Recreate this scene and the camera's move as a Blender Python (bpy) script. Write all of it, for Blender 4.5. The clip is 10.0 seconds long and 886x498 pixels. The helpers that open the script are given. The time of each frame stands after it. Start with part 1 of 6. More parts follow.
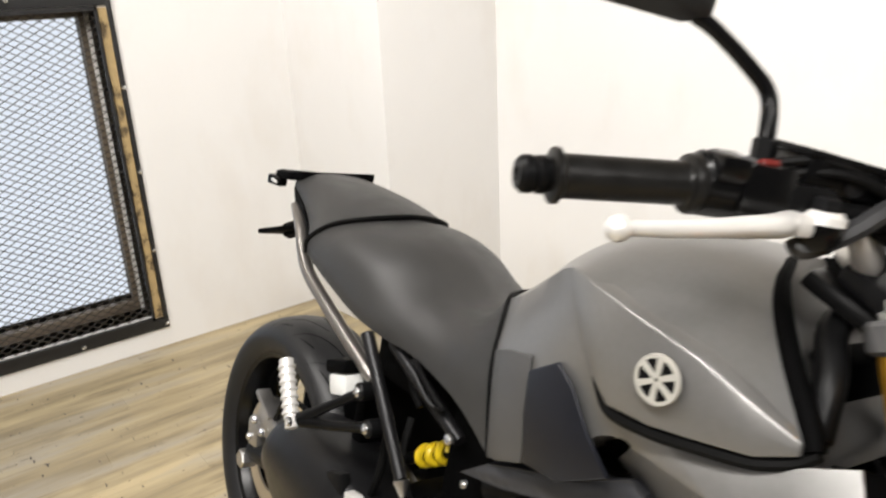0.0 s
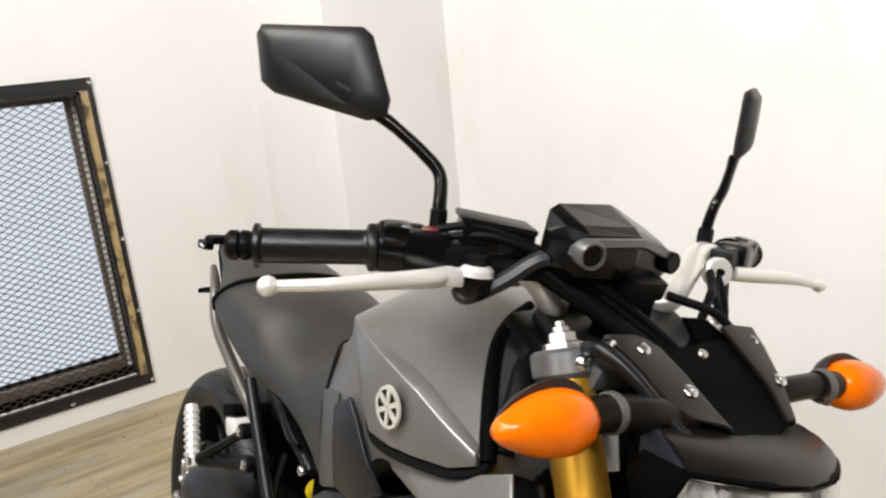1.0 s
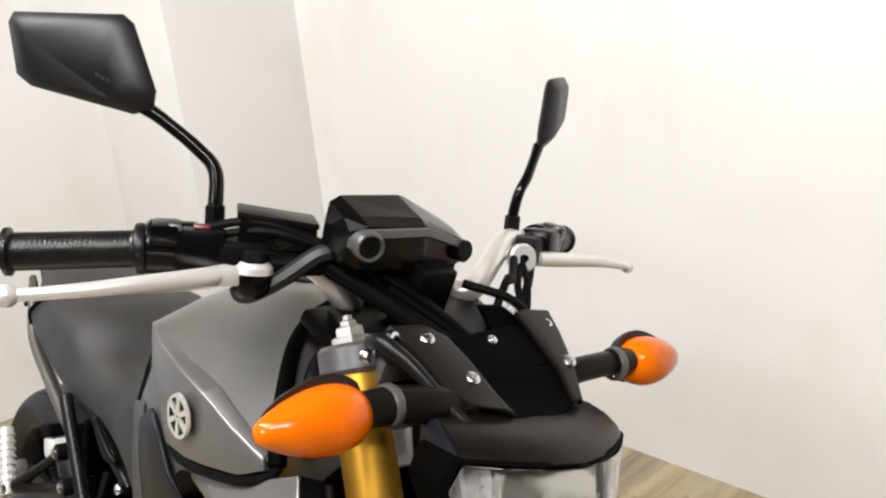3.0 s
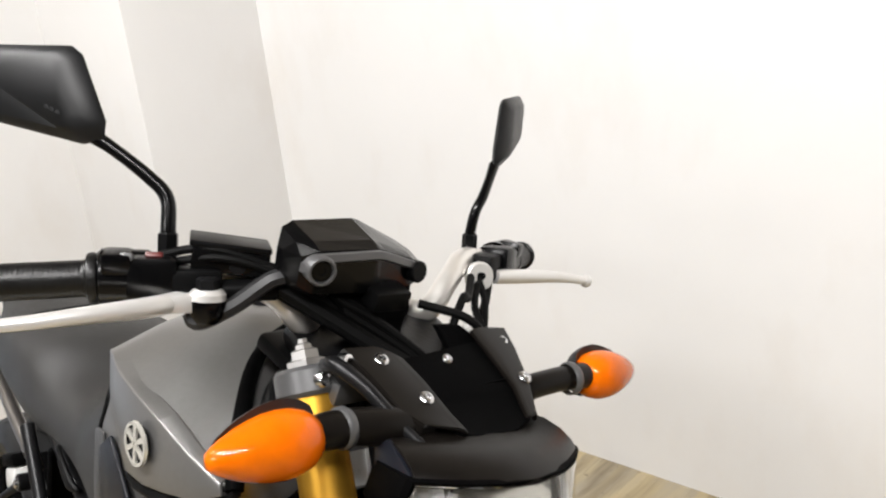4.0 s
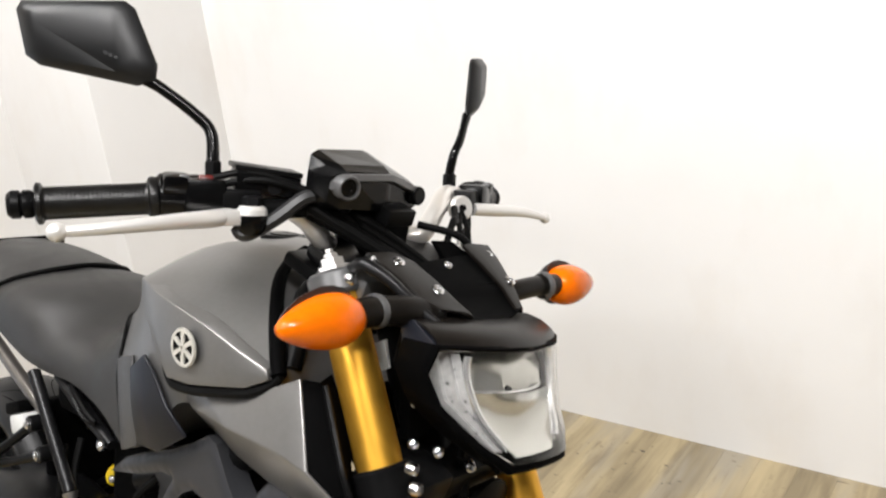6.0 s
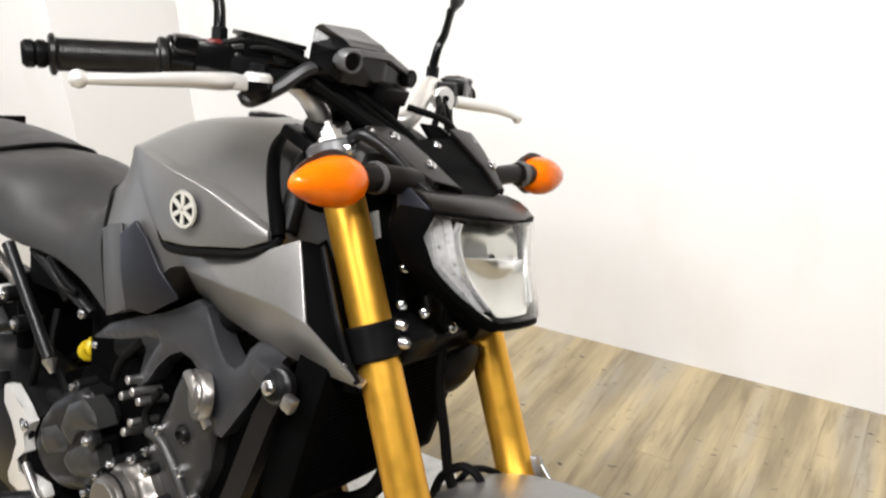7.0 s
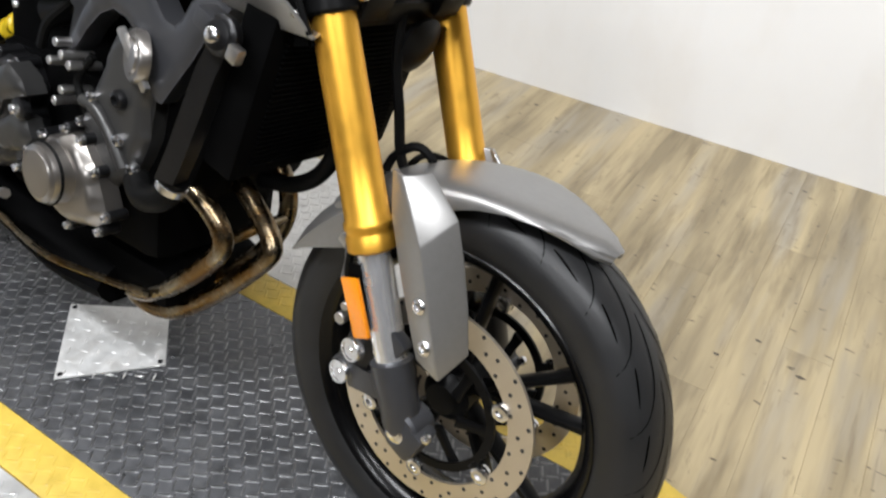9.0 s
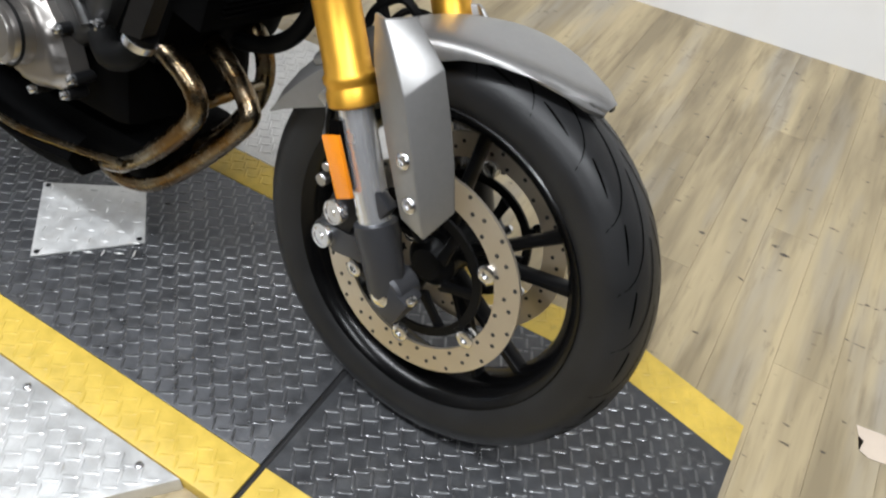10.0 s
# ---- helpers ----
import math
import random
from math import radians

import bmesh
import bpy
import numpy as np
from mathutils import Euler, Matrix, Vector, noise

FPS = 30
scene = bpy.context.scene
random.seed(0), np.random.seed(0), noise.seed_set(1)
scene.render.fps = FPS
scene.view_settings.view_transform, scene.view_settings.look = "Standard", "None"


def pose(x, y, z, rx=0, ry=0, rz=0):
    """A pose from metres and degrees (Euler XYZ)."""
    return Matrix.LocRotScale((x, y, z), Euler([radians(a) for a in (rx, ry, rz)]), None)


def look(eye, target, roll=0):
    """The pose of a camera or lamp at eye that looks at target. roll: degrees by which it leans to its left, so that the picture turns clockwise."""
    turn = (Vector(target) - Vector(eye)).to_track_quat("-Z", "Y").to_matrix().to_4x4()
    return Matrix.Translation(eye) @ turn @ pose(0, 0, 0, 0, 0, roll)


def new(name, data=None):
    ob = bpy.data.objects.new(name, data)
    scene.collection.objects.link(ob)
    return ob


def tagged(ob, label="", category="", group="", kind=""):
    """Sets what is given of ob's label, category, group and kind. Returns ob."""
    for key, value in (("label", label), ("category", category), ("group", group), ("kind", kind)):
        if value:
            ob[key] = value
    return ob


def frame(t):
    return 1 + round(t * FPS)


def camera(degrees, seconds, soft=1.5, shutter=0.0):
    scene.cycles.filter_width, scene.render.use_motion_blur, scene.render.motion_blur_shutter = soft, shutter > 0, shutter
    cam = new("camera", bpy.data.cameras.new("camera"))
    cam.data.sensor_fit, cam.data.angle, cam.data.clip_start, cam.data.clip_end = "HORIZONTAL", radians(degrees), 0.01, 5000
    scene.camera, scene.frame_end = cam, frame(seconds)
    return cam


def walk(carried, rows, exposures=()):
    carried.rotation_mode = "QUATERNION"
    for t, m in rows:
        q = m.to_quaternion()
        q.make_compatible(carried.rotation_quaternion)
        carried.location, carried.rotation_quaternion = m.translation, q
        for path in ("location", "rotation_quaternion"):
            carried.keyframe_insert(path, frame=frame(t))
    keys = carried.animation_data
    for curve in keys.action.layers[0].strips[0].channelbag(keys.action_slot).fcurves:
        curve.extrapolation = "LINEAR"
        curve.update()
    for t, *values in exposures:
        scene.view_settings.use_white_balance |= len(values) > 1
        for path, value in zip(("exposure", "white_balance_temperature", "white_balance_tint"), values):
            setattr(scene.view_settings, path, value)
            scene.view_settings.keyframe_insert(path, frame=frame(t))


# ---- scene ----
from mathutils.geometry import delaunay_2d_cdt

# the camera and its way
cam = camera(61.0, 10.0, soft=2.2, shutter=0.3)
PATH = [
    (0, (-0.106, -0.464, 1.28), (-1.614, 0.664, 0.607), -2.7),
    (0.5, (0.095, -0.377, 1.306), (-1.495, 0.699, 0.745), -3.5),
    (1, (0.185, -0.315, 1.313), (-1.41, 0.764, 0.775), -5.5),
    (1.5, (0.202, -0.278, 1.299), (-1.32, 0.882, 0.717), -5.8),
    (2, (0.216, -0.254, 1.292), (-1.259, 0.96, 0.699), -5.7),
    (2.5, (0.228, -0.237, 1.292), (-1.206, 1.028, 0.705), -5.6),
    (4, (0.262, -0.216, 1.304), (-1.106, 1.137, 0.757), -6.4),
    (4.5, (0.276, -0.211, 1.302), (-1.066, 1.167, 0.754), -6.9),
    (5, (0.283, -0.218, 1.302), (-1.084, 1.133, 0.749), -7.2),
    (6.5, (0.311, -0.493, 1.257), (-0.788, 1.053, 0.623), -4.8),
    (7, (0.3, -0.51, 1.24), (-0.75, 1.008, 0.469), -2.3),
    (7.5, (0.293, -0.513, 1.205), (-0.708, 0.966, 0.305), -1.5),
    (8, (0.295, -0.524, 1.169), (-0.628, 0.921, 0.139), 0.7),
    (8.5, (0.303, -0.532, 1.132), (-0.551, 0.87, -0.011), 2.0),
    (9, (0.306, -0.541, 1.1), (-0.466, 0.81, -0.157), 4.2),
    (9.5, (0.312, -0.551, 1.066), (-0.384, 0.738, -0.295), 4.7),
    (10, (0.316, -0.554, 1.041), (-0.32, 0.682, -0.397), 5.8),
]
walk(cam, [(t, look(eye, target, roll)) for t, eye, target, roll in PATH],
     [(0, -0.26, 6800, 10), (1, -0.43, 6750, 10), (2, -0.50, 6700, 10), (4.5, -0.46, 6600, 10), (5, -0.47, 6600, 10), (6.5, -0.27, 6600, 10),
      (7, -0.18, 6550, 10), (8, -0.12, 6450, 10), (9, -0.33, 6250, 9), (9.5, -0.42, 6150, 8), (10, -0.46, 6100, 8)])

# ---- world and light ----
world = bpy.data.worlds.new("world")
scene.world = world
world.use_nodes = True
bg = world.node_tree.nodes["Background"]
bg.inputs[0].default_value = (0.75, 0.85, 1.0, 1)
bg.inputs[1].default_value = 0.3
scene.view_settings.exposure = 0.0


def area_lamp(name, at, aim, sx, sy, watts, color):
    data = bpy.data.lights.new(name, "AREA")
    data.shape, data.size, data.size_y, data.energy, data.color = "RECTANGLE", sx, sy, watts, color
    ob = new(name, data)
    ob.matrix_world = look(at, aim)
    return ob


# a row of ceiling tubes over the camera, turned towards the walls
TUBE = (0.995, 0.985, 0.985)
area_lamp("tube_lamp_a", (-0.25, -0.95, 2.94), (-0.25, 0.75, 0.8), 1.3, 0.16, 80, TUBE)
area_lamp("tube_lamp_b", (-1.60, -0.95, 2.94), (-1.8, 0.75, 0.8), 1.3, 0.16, 56, TUBE)
area_lamp("tube_lamp_c", (1.35, -0.95, 2.94), (0.7, 0.75, 0.8), 1.3, 0.16, 84, TUBE)
# added fill from far behind, not one of the row, brightens the near side
area_lamp("fill_lamp", (0.2, -3.4, 2.94), (-0.3, 1.2, 0.9), 1.3, 0.16, 66, TUBE)

# ---- materials ----
def mat(name, color, rough=0.5, metal=0.0, vary=0.08, scale=30.0, bump=0.0, bump_scale=200.0, coat=0.0, rvary=0.1, spec=0.5):
    """A surface with colour and gloss that vary at two scales, and fine relief."""
    m = bpy.data.materials.new(name)
    m.use_nodes = True
    nt = m.node_tree
    b = nt.nodes["Principled BSDF"]
    tex = nt.nodes.new("ShaderNodeTexCoord")
    big, fine = nt.nodes.new("ShaderNodeTexNoise"), nt.nodes.new("ShaderNodeTexNoise")
    big.inputs["Scale"].default_value, fine.inputs["Scale"].default_value = scale * 0.15, scale
    big.inputs["Detail"].default_value = fine.inputs["Detail"].default_value = 5
    nt.links.new(tex.outputs["Object"], big.inputs["Vector"])
    nt.links.new(tex.outputs["Object"], fine.inputs["Vector"])
    both = nt.nodes.new("ShaderNodeMath")
    both.operation = "ADD"
    nt.links.new(big.outputs["Fac"], both.inputs[0])
    nt.links.new(fine.outputs["Fac"], both.inputs[1])
    ramp = nt.nodes.new("ShaderNodeMapRange")
    ramp.inputs["From Min"].default_value, ramp.inputs["From Max"].default_value = 0.6, 1.4
    ramp.inputs["To Min"].default_value, ramp.inputs["To Max"].default_value = 1 - vary, 1 + vary
    nt.links.new(both.outputs[0], ramp.inputs["Value"])
    mul = nt.nodes.new("ShaderNodeVectorMath")
    mul.operation = "SCALE"
    mul.inputs[0].default_value = color
    nt.links.new(ramp.outputs[0], mul.inputs["Scale"])
    nt.links.new(mul.outputs[0], b.inputs["Base Color"])
    rr = nt.nodes.new("ShaderNodeMapRange")
    rr.inputs["From Min"].default_value, rr.inputs["From Max"].default_value = 0.3, 0.7
    rr.inputs["To Min"].default_value, rr.inputs["To Max"].default_value = rough * (1 - rvary), min(1, rough * (1 + rvary))
    nt.links.new(fine.outputs["Fac"], rr.inputs["Value"])
    nt.links.new(rr.outputs[0], b.inputs["Roughness"])
    b.inputs["Metallic"].default_value = metal
    b.inputs["Specular IOR Level"].default_value = spec
    b.inputs["Coat Weight"].default_value = coat
    b.inputs["Coat Roughness"].default_value = 0.12
    if bump:
        grain = nt.nodes.new("ShaderNodeTexNoise")
        grain.inputs["Scale"].default_value, grain.inputs["Detail"].default_value = bump_scale, 4
        nt.links.new(tex.outputs["Object"], grain.inputs["Vector"])
        bp = nt.nodes.new("ShaderNodeBump")
        bp.inputs["Strength"].default_value, bp.inputs["Distance"].default_value = bump, 0.002
        nt.links.new(grain.outputs["Fac"], bp.inputs["Height"])
        nt.links.new(bp.outputs[0], b.inputs["Normal"])
    return m


M_WALL = mat("painted_wall", (0.79, 0.782, 0.770), 0.6, vary=0.03, scale=3, bump=0.15, bump_scale=60)
_nt = M_WALL.node_tree
_b, _tex, _st, _mp, _mr, _mx = _nt.nodes["Principled BSDF"], *(_nt.nodes.new(k) for k in ("ShaderNodeNewGeometry", "ShaderNodeTexNoise", "ShaderNodeMapping", "ShaderNodeMapRange", "ShaderNodeMix"))
_old = _b.inputs["Base Color"].links[0].from_socket
_mp.inputs["Scale"].default_value = (3.4, 3.4, 1.7)
_st.inputs["Scale"].default_value, _st.inputs["Detail"].default_value, _st.inputs["Roughness"].default_value = 1.3, 5, 0.55
_mr.inputs["From Min"].default_value, _mr.inputs["From Max"].default_value, _mr.inputs["To Max"].default_value = 0.52, 0.78, 0.30
_mx.data_type = "RGBA"
_mx.inputs[7].default_value = (0.665, 0.61, 0.545, 1)
_nt.links.new(_tex.outputs["Position"], _mp.inputs["Vector"])
_nt.links.new(_mp.outputs[0], _st.inputs["Vector"])
_nt.links.new(_st.outputs["Fac"], _mr.inputs["Value"])
_nt.links.new(_mr.outputs[0], _mx.inputs["Factor"])
_nt.links.new(_old, _mx.inputs[6])
_nt.links.new(_mx.outputs[2], _b.inputs["Base Color"])
M_GLASS = bpy.data.materials.new("window_glass")
M_GLASS.use_nodes = True
_g = M_GLASS.node_tree.nodes["Principled BSDF"]
_g.inputs["Transmission Weight"].default_value, _g.inputs["Roughness"].default_value, _g.inputs["IOR"].default_value = 1.0, 0.0, 1.05
# ceiling and back walls close the room unseen, darkened to hold reflections down
M_CEIL = mat("unseen_ceiling_dark", (0.13, 0.127, 0.122), 0.8, vary=0.05)
# upper walls stay out of view; the dark colour makes gloss mirror less light
M_UPPER = mat("unseen_dark_wall", (0.27, 0.235, 0.19), 0.8, vary=0.06, scale=4)
M_BACK = mat("unseen_back_wall", (0.14, 0.135, 0.13), 0.8, vary=0.1, scale=4)
M_BLACK = mat("black_plastic", (0.0018, 0.0018, 0.0019), 0.5, vary=0.3, bump=0.2, bump_scale=900, spec=0.015)
M_SATIN = mat("satin_black_metal", (0.004, 0.004, 0.0042), 0.34, vary=0.25, bump=0.05, spec=0.10)
M_GLOSS = mat("gloss_black", (0.0022, 0.0022, 0.0024), 0.22, vary=0.2, spec=0.24)
M_GREY = mat("matt_grey_paint", (0.255, 0.250, 0.244), 0.37, metal=0.70, vary=0.05, scale=900, coat=0.06)
M_SEAT = mat("seat_vinyl", (0.025, 0.0246, 0.0241), 0.45, vary=0.08, bump=0.35, bump_scale=700, spec=0.5)
M_RUBBER = mat("tyre_rubber", (0.0135, 0.0136, 0.0142), 0.42, vary=0.3, scale=18, bump=0.12, bump_scale=300, spec=0.3)
# near-black without gloss: the colour carries the shade inside the tyre grooves
M_GROOVE = mat("groove_shade", (0.0012, 0.0012, 0.0012), 0.9, vary=0.2, spec=0.0)
M_GOLD = mat("gold_anodised", (0.80, 0.43, 0.055), 0.42, metal=0.9, vary=0.06, scale=60)
M_REFL = mat("satin_reflector", (0.64, 0.635, 0.615), 0.22, metal=0.92, vary=0.05, scale=60)
M_STANCHION = mat("polished_fork_tube", (0.88, 0.89, 0.92), 0.26, metal=0.85, vary=0.03)
M_CLAMP = mat("grey_cast_clamp", (0.12, 0.12, 0.122), 0.4, metal=0.5, vary=0.1, bump=0.1)
M_CHROME = mat("chrome", (0.80, 0.80, 0.81), 0.16, metal=0.85, vary=0.02)
M_ALU = mat("cast_aluminium", (0.52, 0.51, 0.50), 0.36, metal=1.0, vary=0.06, bump=0.1)
M_DARKALU = mat("dark_cast_aluminium", (0.012, 0.012, 0.013), 0.34, metal=0.55, vary=0.1, bump=0.15)
M_WHITE = mat("bare_bright_aluminium", (0.74, 0.725, 0.70), 0.32, metal=0.45, vary=0.02)
M_BOLT = mat("bright_bolt", (0.72, 0.72, 0.73), 0.22, metal=1.0, vary=0.05)


# ---- mesh tools ----
def part(name, bm, material, parent, label="", smooth=True):
    """Links a bmesh as one mesh object under a thing or a part."""
    bmesh.ops.recalc_face_normals(bm, faces=bm.faces)
    me = bpy.data.meshes.new(name)
    bm.to_mesh(me)
    bm.free()
    if smooth:
        me.shade_smooth()
        me.set_sharp_from_angle(angle=radians(38))
    ob = new(name, me)
    for m in material if isinstance(material, (list, tuple)) else (material,):
        me.materials.append(m)
    if parent is not None:
        ob.parent = parent
        if label:
            ob["label"] = label
    return ob


def bx(x0, x1, y0, y1, z0, z1, bevel=0.0, seg=2, bm=None):
    bm = bm or bmesh.new()
    got = bmesh.ops.create_cube(bm, size=1.0)["verts"]
    for v in got:
        v.co = Vector(((x0 + x1) / 2 + v.co.x * (x1 - x0), (y0 + y1) / 2 + v.co.y * (y1 - y0), (z0 + z1) / 2 + v.co.z * (z1 - z0)))
    if bevel:
        edges = {e for v in got for e in v.link_edges}
        bmesh.ops.bevel(bm, geom=list(edges), offset=bevel, segments=seg, affect="EDGES", profile=0.6)
    return bm


def obox(center, size, turn, bevel=0.0, bm=None):
    """A bevelled box turned by Euler degrees."""
    bm = bm or bmesh.new()
    own = bx(-size[0] / 2, size[0] / 2, -size[1] / 2, size[1] / 2, -size[2] / 2, size[2] / 2, bevel)
    return blend(bm, own, pose(*center, *turn))


def blend(bm, other, m=None):
    if m is not None:
        other.transform(m)
    me = bpy.data.meshes.new("joined")
    other.to_mesh(me)
    other.free()
    bm.from_mesh(me)
    bpy.data.meshes.remove(me)
    return bm


def frame_of(axis):
    axis = Vector(axis).normalized()
    side = axis.cross(Vector((0, 0, 1)))
    if side.length < 1e-3:
        side = axis.cross(Vector((0, 1, 0)))
    side.normalize()
    return side, axis.cross(side), axis


def lathe(profile, p0, axis, seg=32, bm=None, closed=False):
    """Turns a profile of (distance along the axis, radius) about the axis through p0."""
    bm = bm or bmesh.new()
    u, v, w = frame_of(axis)
    p0 = Vector(p0)
    rings = []
    for h, r in profile:
        if r < 1e-5:
            rings.append([bm.verts.new(p0 + w * h)])
        else:
            rings.append([bm.verts.new(p0 + w * h + (u * math.cos(a) + v * math.sin(a)) * r) for a in [2 * math.pi * k / seg for k in range(seg)]])
    pairs = list(zip(rings, rings[1:])) + ([(rings[-1], rings[0])] if closed else [])
    for a, b in pairs:
        for k in range(seg):
            j = (k + 1) % seg
            q = [a[k % len(a)], a[j % len(a)], b[j % len(b)], b[k % len(b)]]
            q = list(dict.fromkeys(q))
            if len(q) > 2:
                bm.faces.new(q)
    return bm


def rod(p0, p1, r, r1=None, seg=16, bm=None, bevel=0.15):
    p0, p1 = Vector(p0), Vector(p1)
    n = (p1 - p0).length
    r1 = r if r1 is None else r1
    e = min(bevel * min(r, r1), n * 0.2)
    return lathe([(0, 0), (0, r - e), (e, r), (n - e, r1), (n, r1 - e), (n, 0)], p0, p1 - p0, seg, bm)


def spline(points, steps=6):
    """Catmull-Rom through points of any width."""
    pts = [np.array(p, float) for p in points]
    pts = [2 * pts[0] - pts[1]] + pts + [2 * pts[-1] - pts[-2]]
    out = []
    for a, b, c, d in zip(pts, pts[1:], pts[2:], pts[3:]):
        for k in range(steps):
            t = k / steps
            out.append(0.5 * (2 * b + (c - a) * t + (2 * a - 5 * b + 4 * c - d) * t * t + (3 * b - a - 3 * c + d) * t**3))
    out.append(pts[-2])
    return out


def tube(points, r, seg=10, steps=6, bm=None, smooth=True):
    """A round tube along points; r is one radius or one for each point."""
    bm = bm or bmesh.new()
    rs = [r] * len(points) if np.isscalar(r) else r
    path = spline([(*p, q) for p, q in zip(points, rs)], steps) if smooth else [np.array((*p, q)) for p, q in zip(points, rs)]
    rings, side = [], None
    for k, p in enumerate(path):
        way = Vector((path[min(k + 1, len(path) - 1)] - path[max(k - 1, 0)])[:3]).normalized()
        side = frame_of(way)[0] if side is None else (side - way * side.dot(way)).normalized()
        other = way.cross(side)
        rings.append([bm.verts.new(Vector(p[:3]) + (side * math.cos(a) + other * math.sin(a)) * p[3]) for a in [2 * math.pi * i / seg for i in range(seg)]])
    for a, b in zip(rings, rings[1:]):
        for i in range(seg):
            bm.faces.new((a[i], a[(i + 1) % seg], b[(i + 1) % seg], b[i]))
    bm.faces.new(rings[0])
    bm.faces.new(rings[-1])
    return bm


def loft(rings, bm=None, caps=True, closed=True):
    """Skins rings of equal count."""
    bm = bm or bmesh.new()
    vs = [[bm.verts.new(p) for p in ring] for ring in rings]
    n = len(rings[0])
    for a, b in zip(vs, vs[1:]):
        for i in range(n if closed else n - 1):
            j = (i + 1) % n
            bm.faces.new((a[i], a[j], b[j], b[i]))
    if caps and closed:
        bm.faces.new(vs[0])
        bm.faces.new(vs[-1])
    return bm


def slab(outline, lift, bevel=0.0, bm=None):
    """A plate: an outline of 3D points, thickened along the vector lift."""
    bm = bm or bmesh.new()
    own = bmesh.new()
    lift = Vector(lift)
    a = [own.verts.new(Vector(p)) for p in outline]
    b = [own.verts.new(Vector(p) + lift) for p in outline]
    own.faces.new(a)
    own.faces.new(b)
    for i in range(len(a)):
        j = (i + 1) % len(a)
        own.faces.new((a[i], a[j], b[j], b[i]))
    if bevel:
        bmesh.ops.bevel(own, geom=list(own.edges), offset=bevel, segments=2, affect="EDGES", profile=0.6, clamp_overlap=True)
    bmesh.ops.triangulate(own, faces=[f for f in own.faces if len(f.verts) > 4])
    return blend(bm, own)


def thing(name, label, category, m=None, group="", kind=""):
    ob = tagged(new(name), label, category, group, kind)
    if m is not None:
        ob.matrix_world = m
    return ob


def bolt(at, axis, r=0.006, h=0.005, bm=None):
    """A button-head bolt with a hex socket."""
    bm = lathe([(0, r), (h * .55, r), (h * .9, r * .8), (h, r * .5), (h * .45, r * .42), (h * .45, 0)], at, axis, 12, bm)
    return bm

# ---- the room ----
WALL_X, WALL_Y = -2.86, 1.53      # the wall with the screened window; the long white wall
PILLAR = ((-2.86, 0.885), (-2.28, 0.940), (-2.315, 1.50), (-2.86, 1.50))  # the boxed-in column by the corner
LIFT_Z = 0.032
CEIL_Z = 3.0
BAND_Z = 1.75                     # white below; above it, out of view, a darkened part dims the reflections
E_X, S_Y = 4.6, -5.2
NORTH = lambda x: 1.535 + .022 * x  # the long wall stands slightly askew
W_Y0, W_Y1, W_Z0, W_Z1 = -1.20, 0.213, 0.135, 1.245


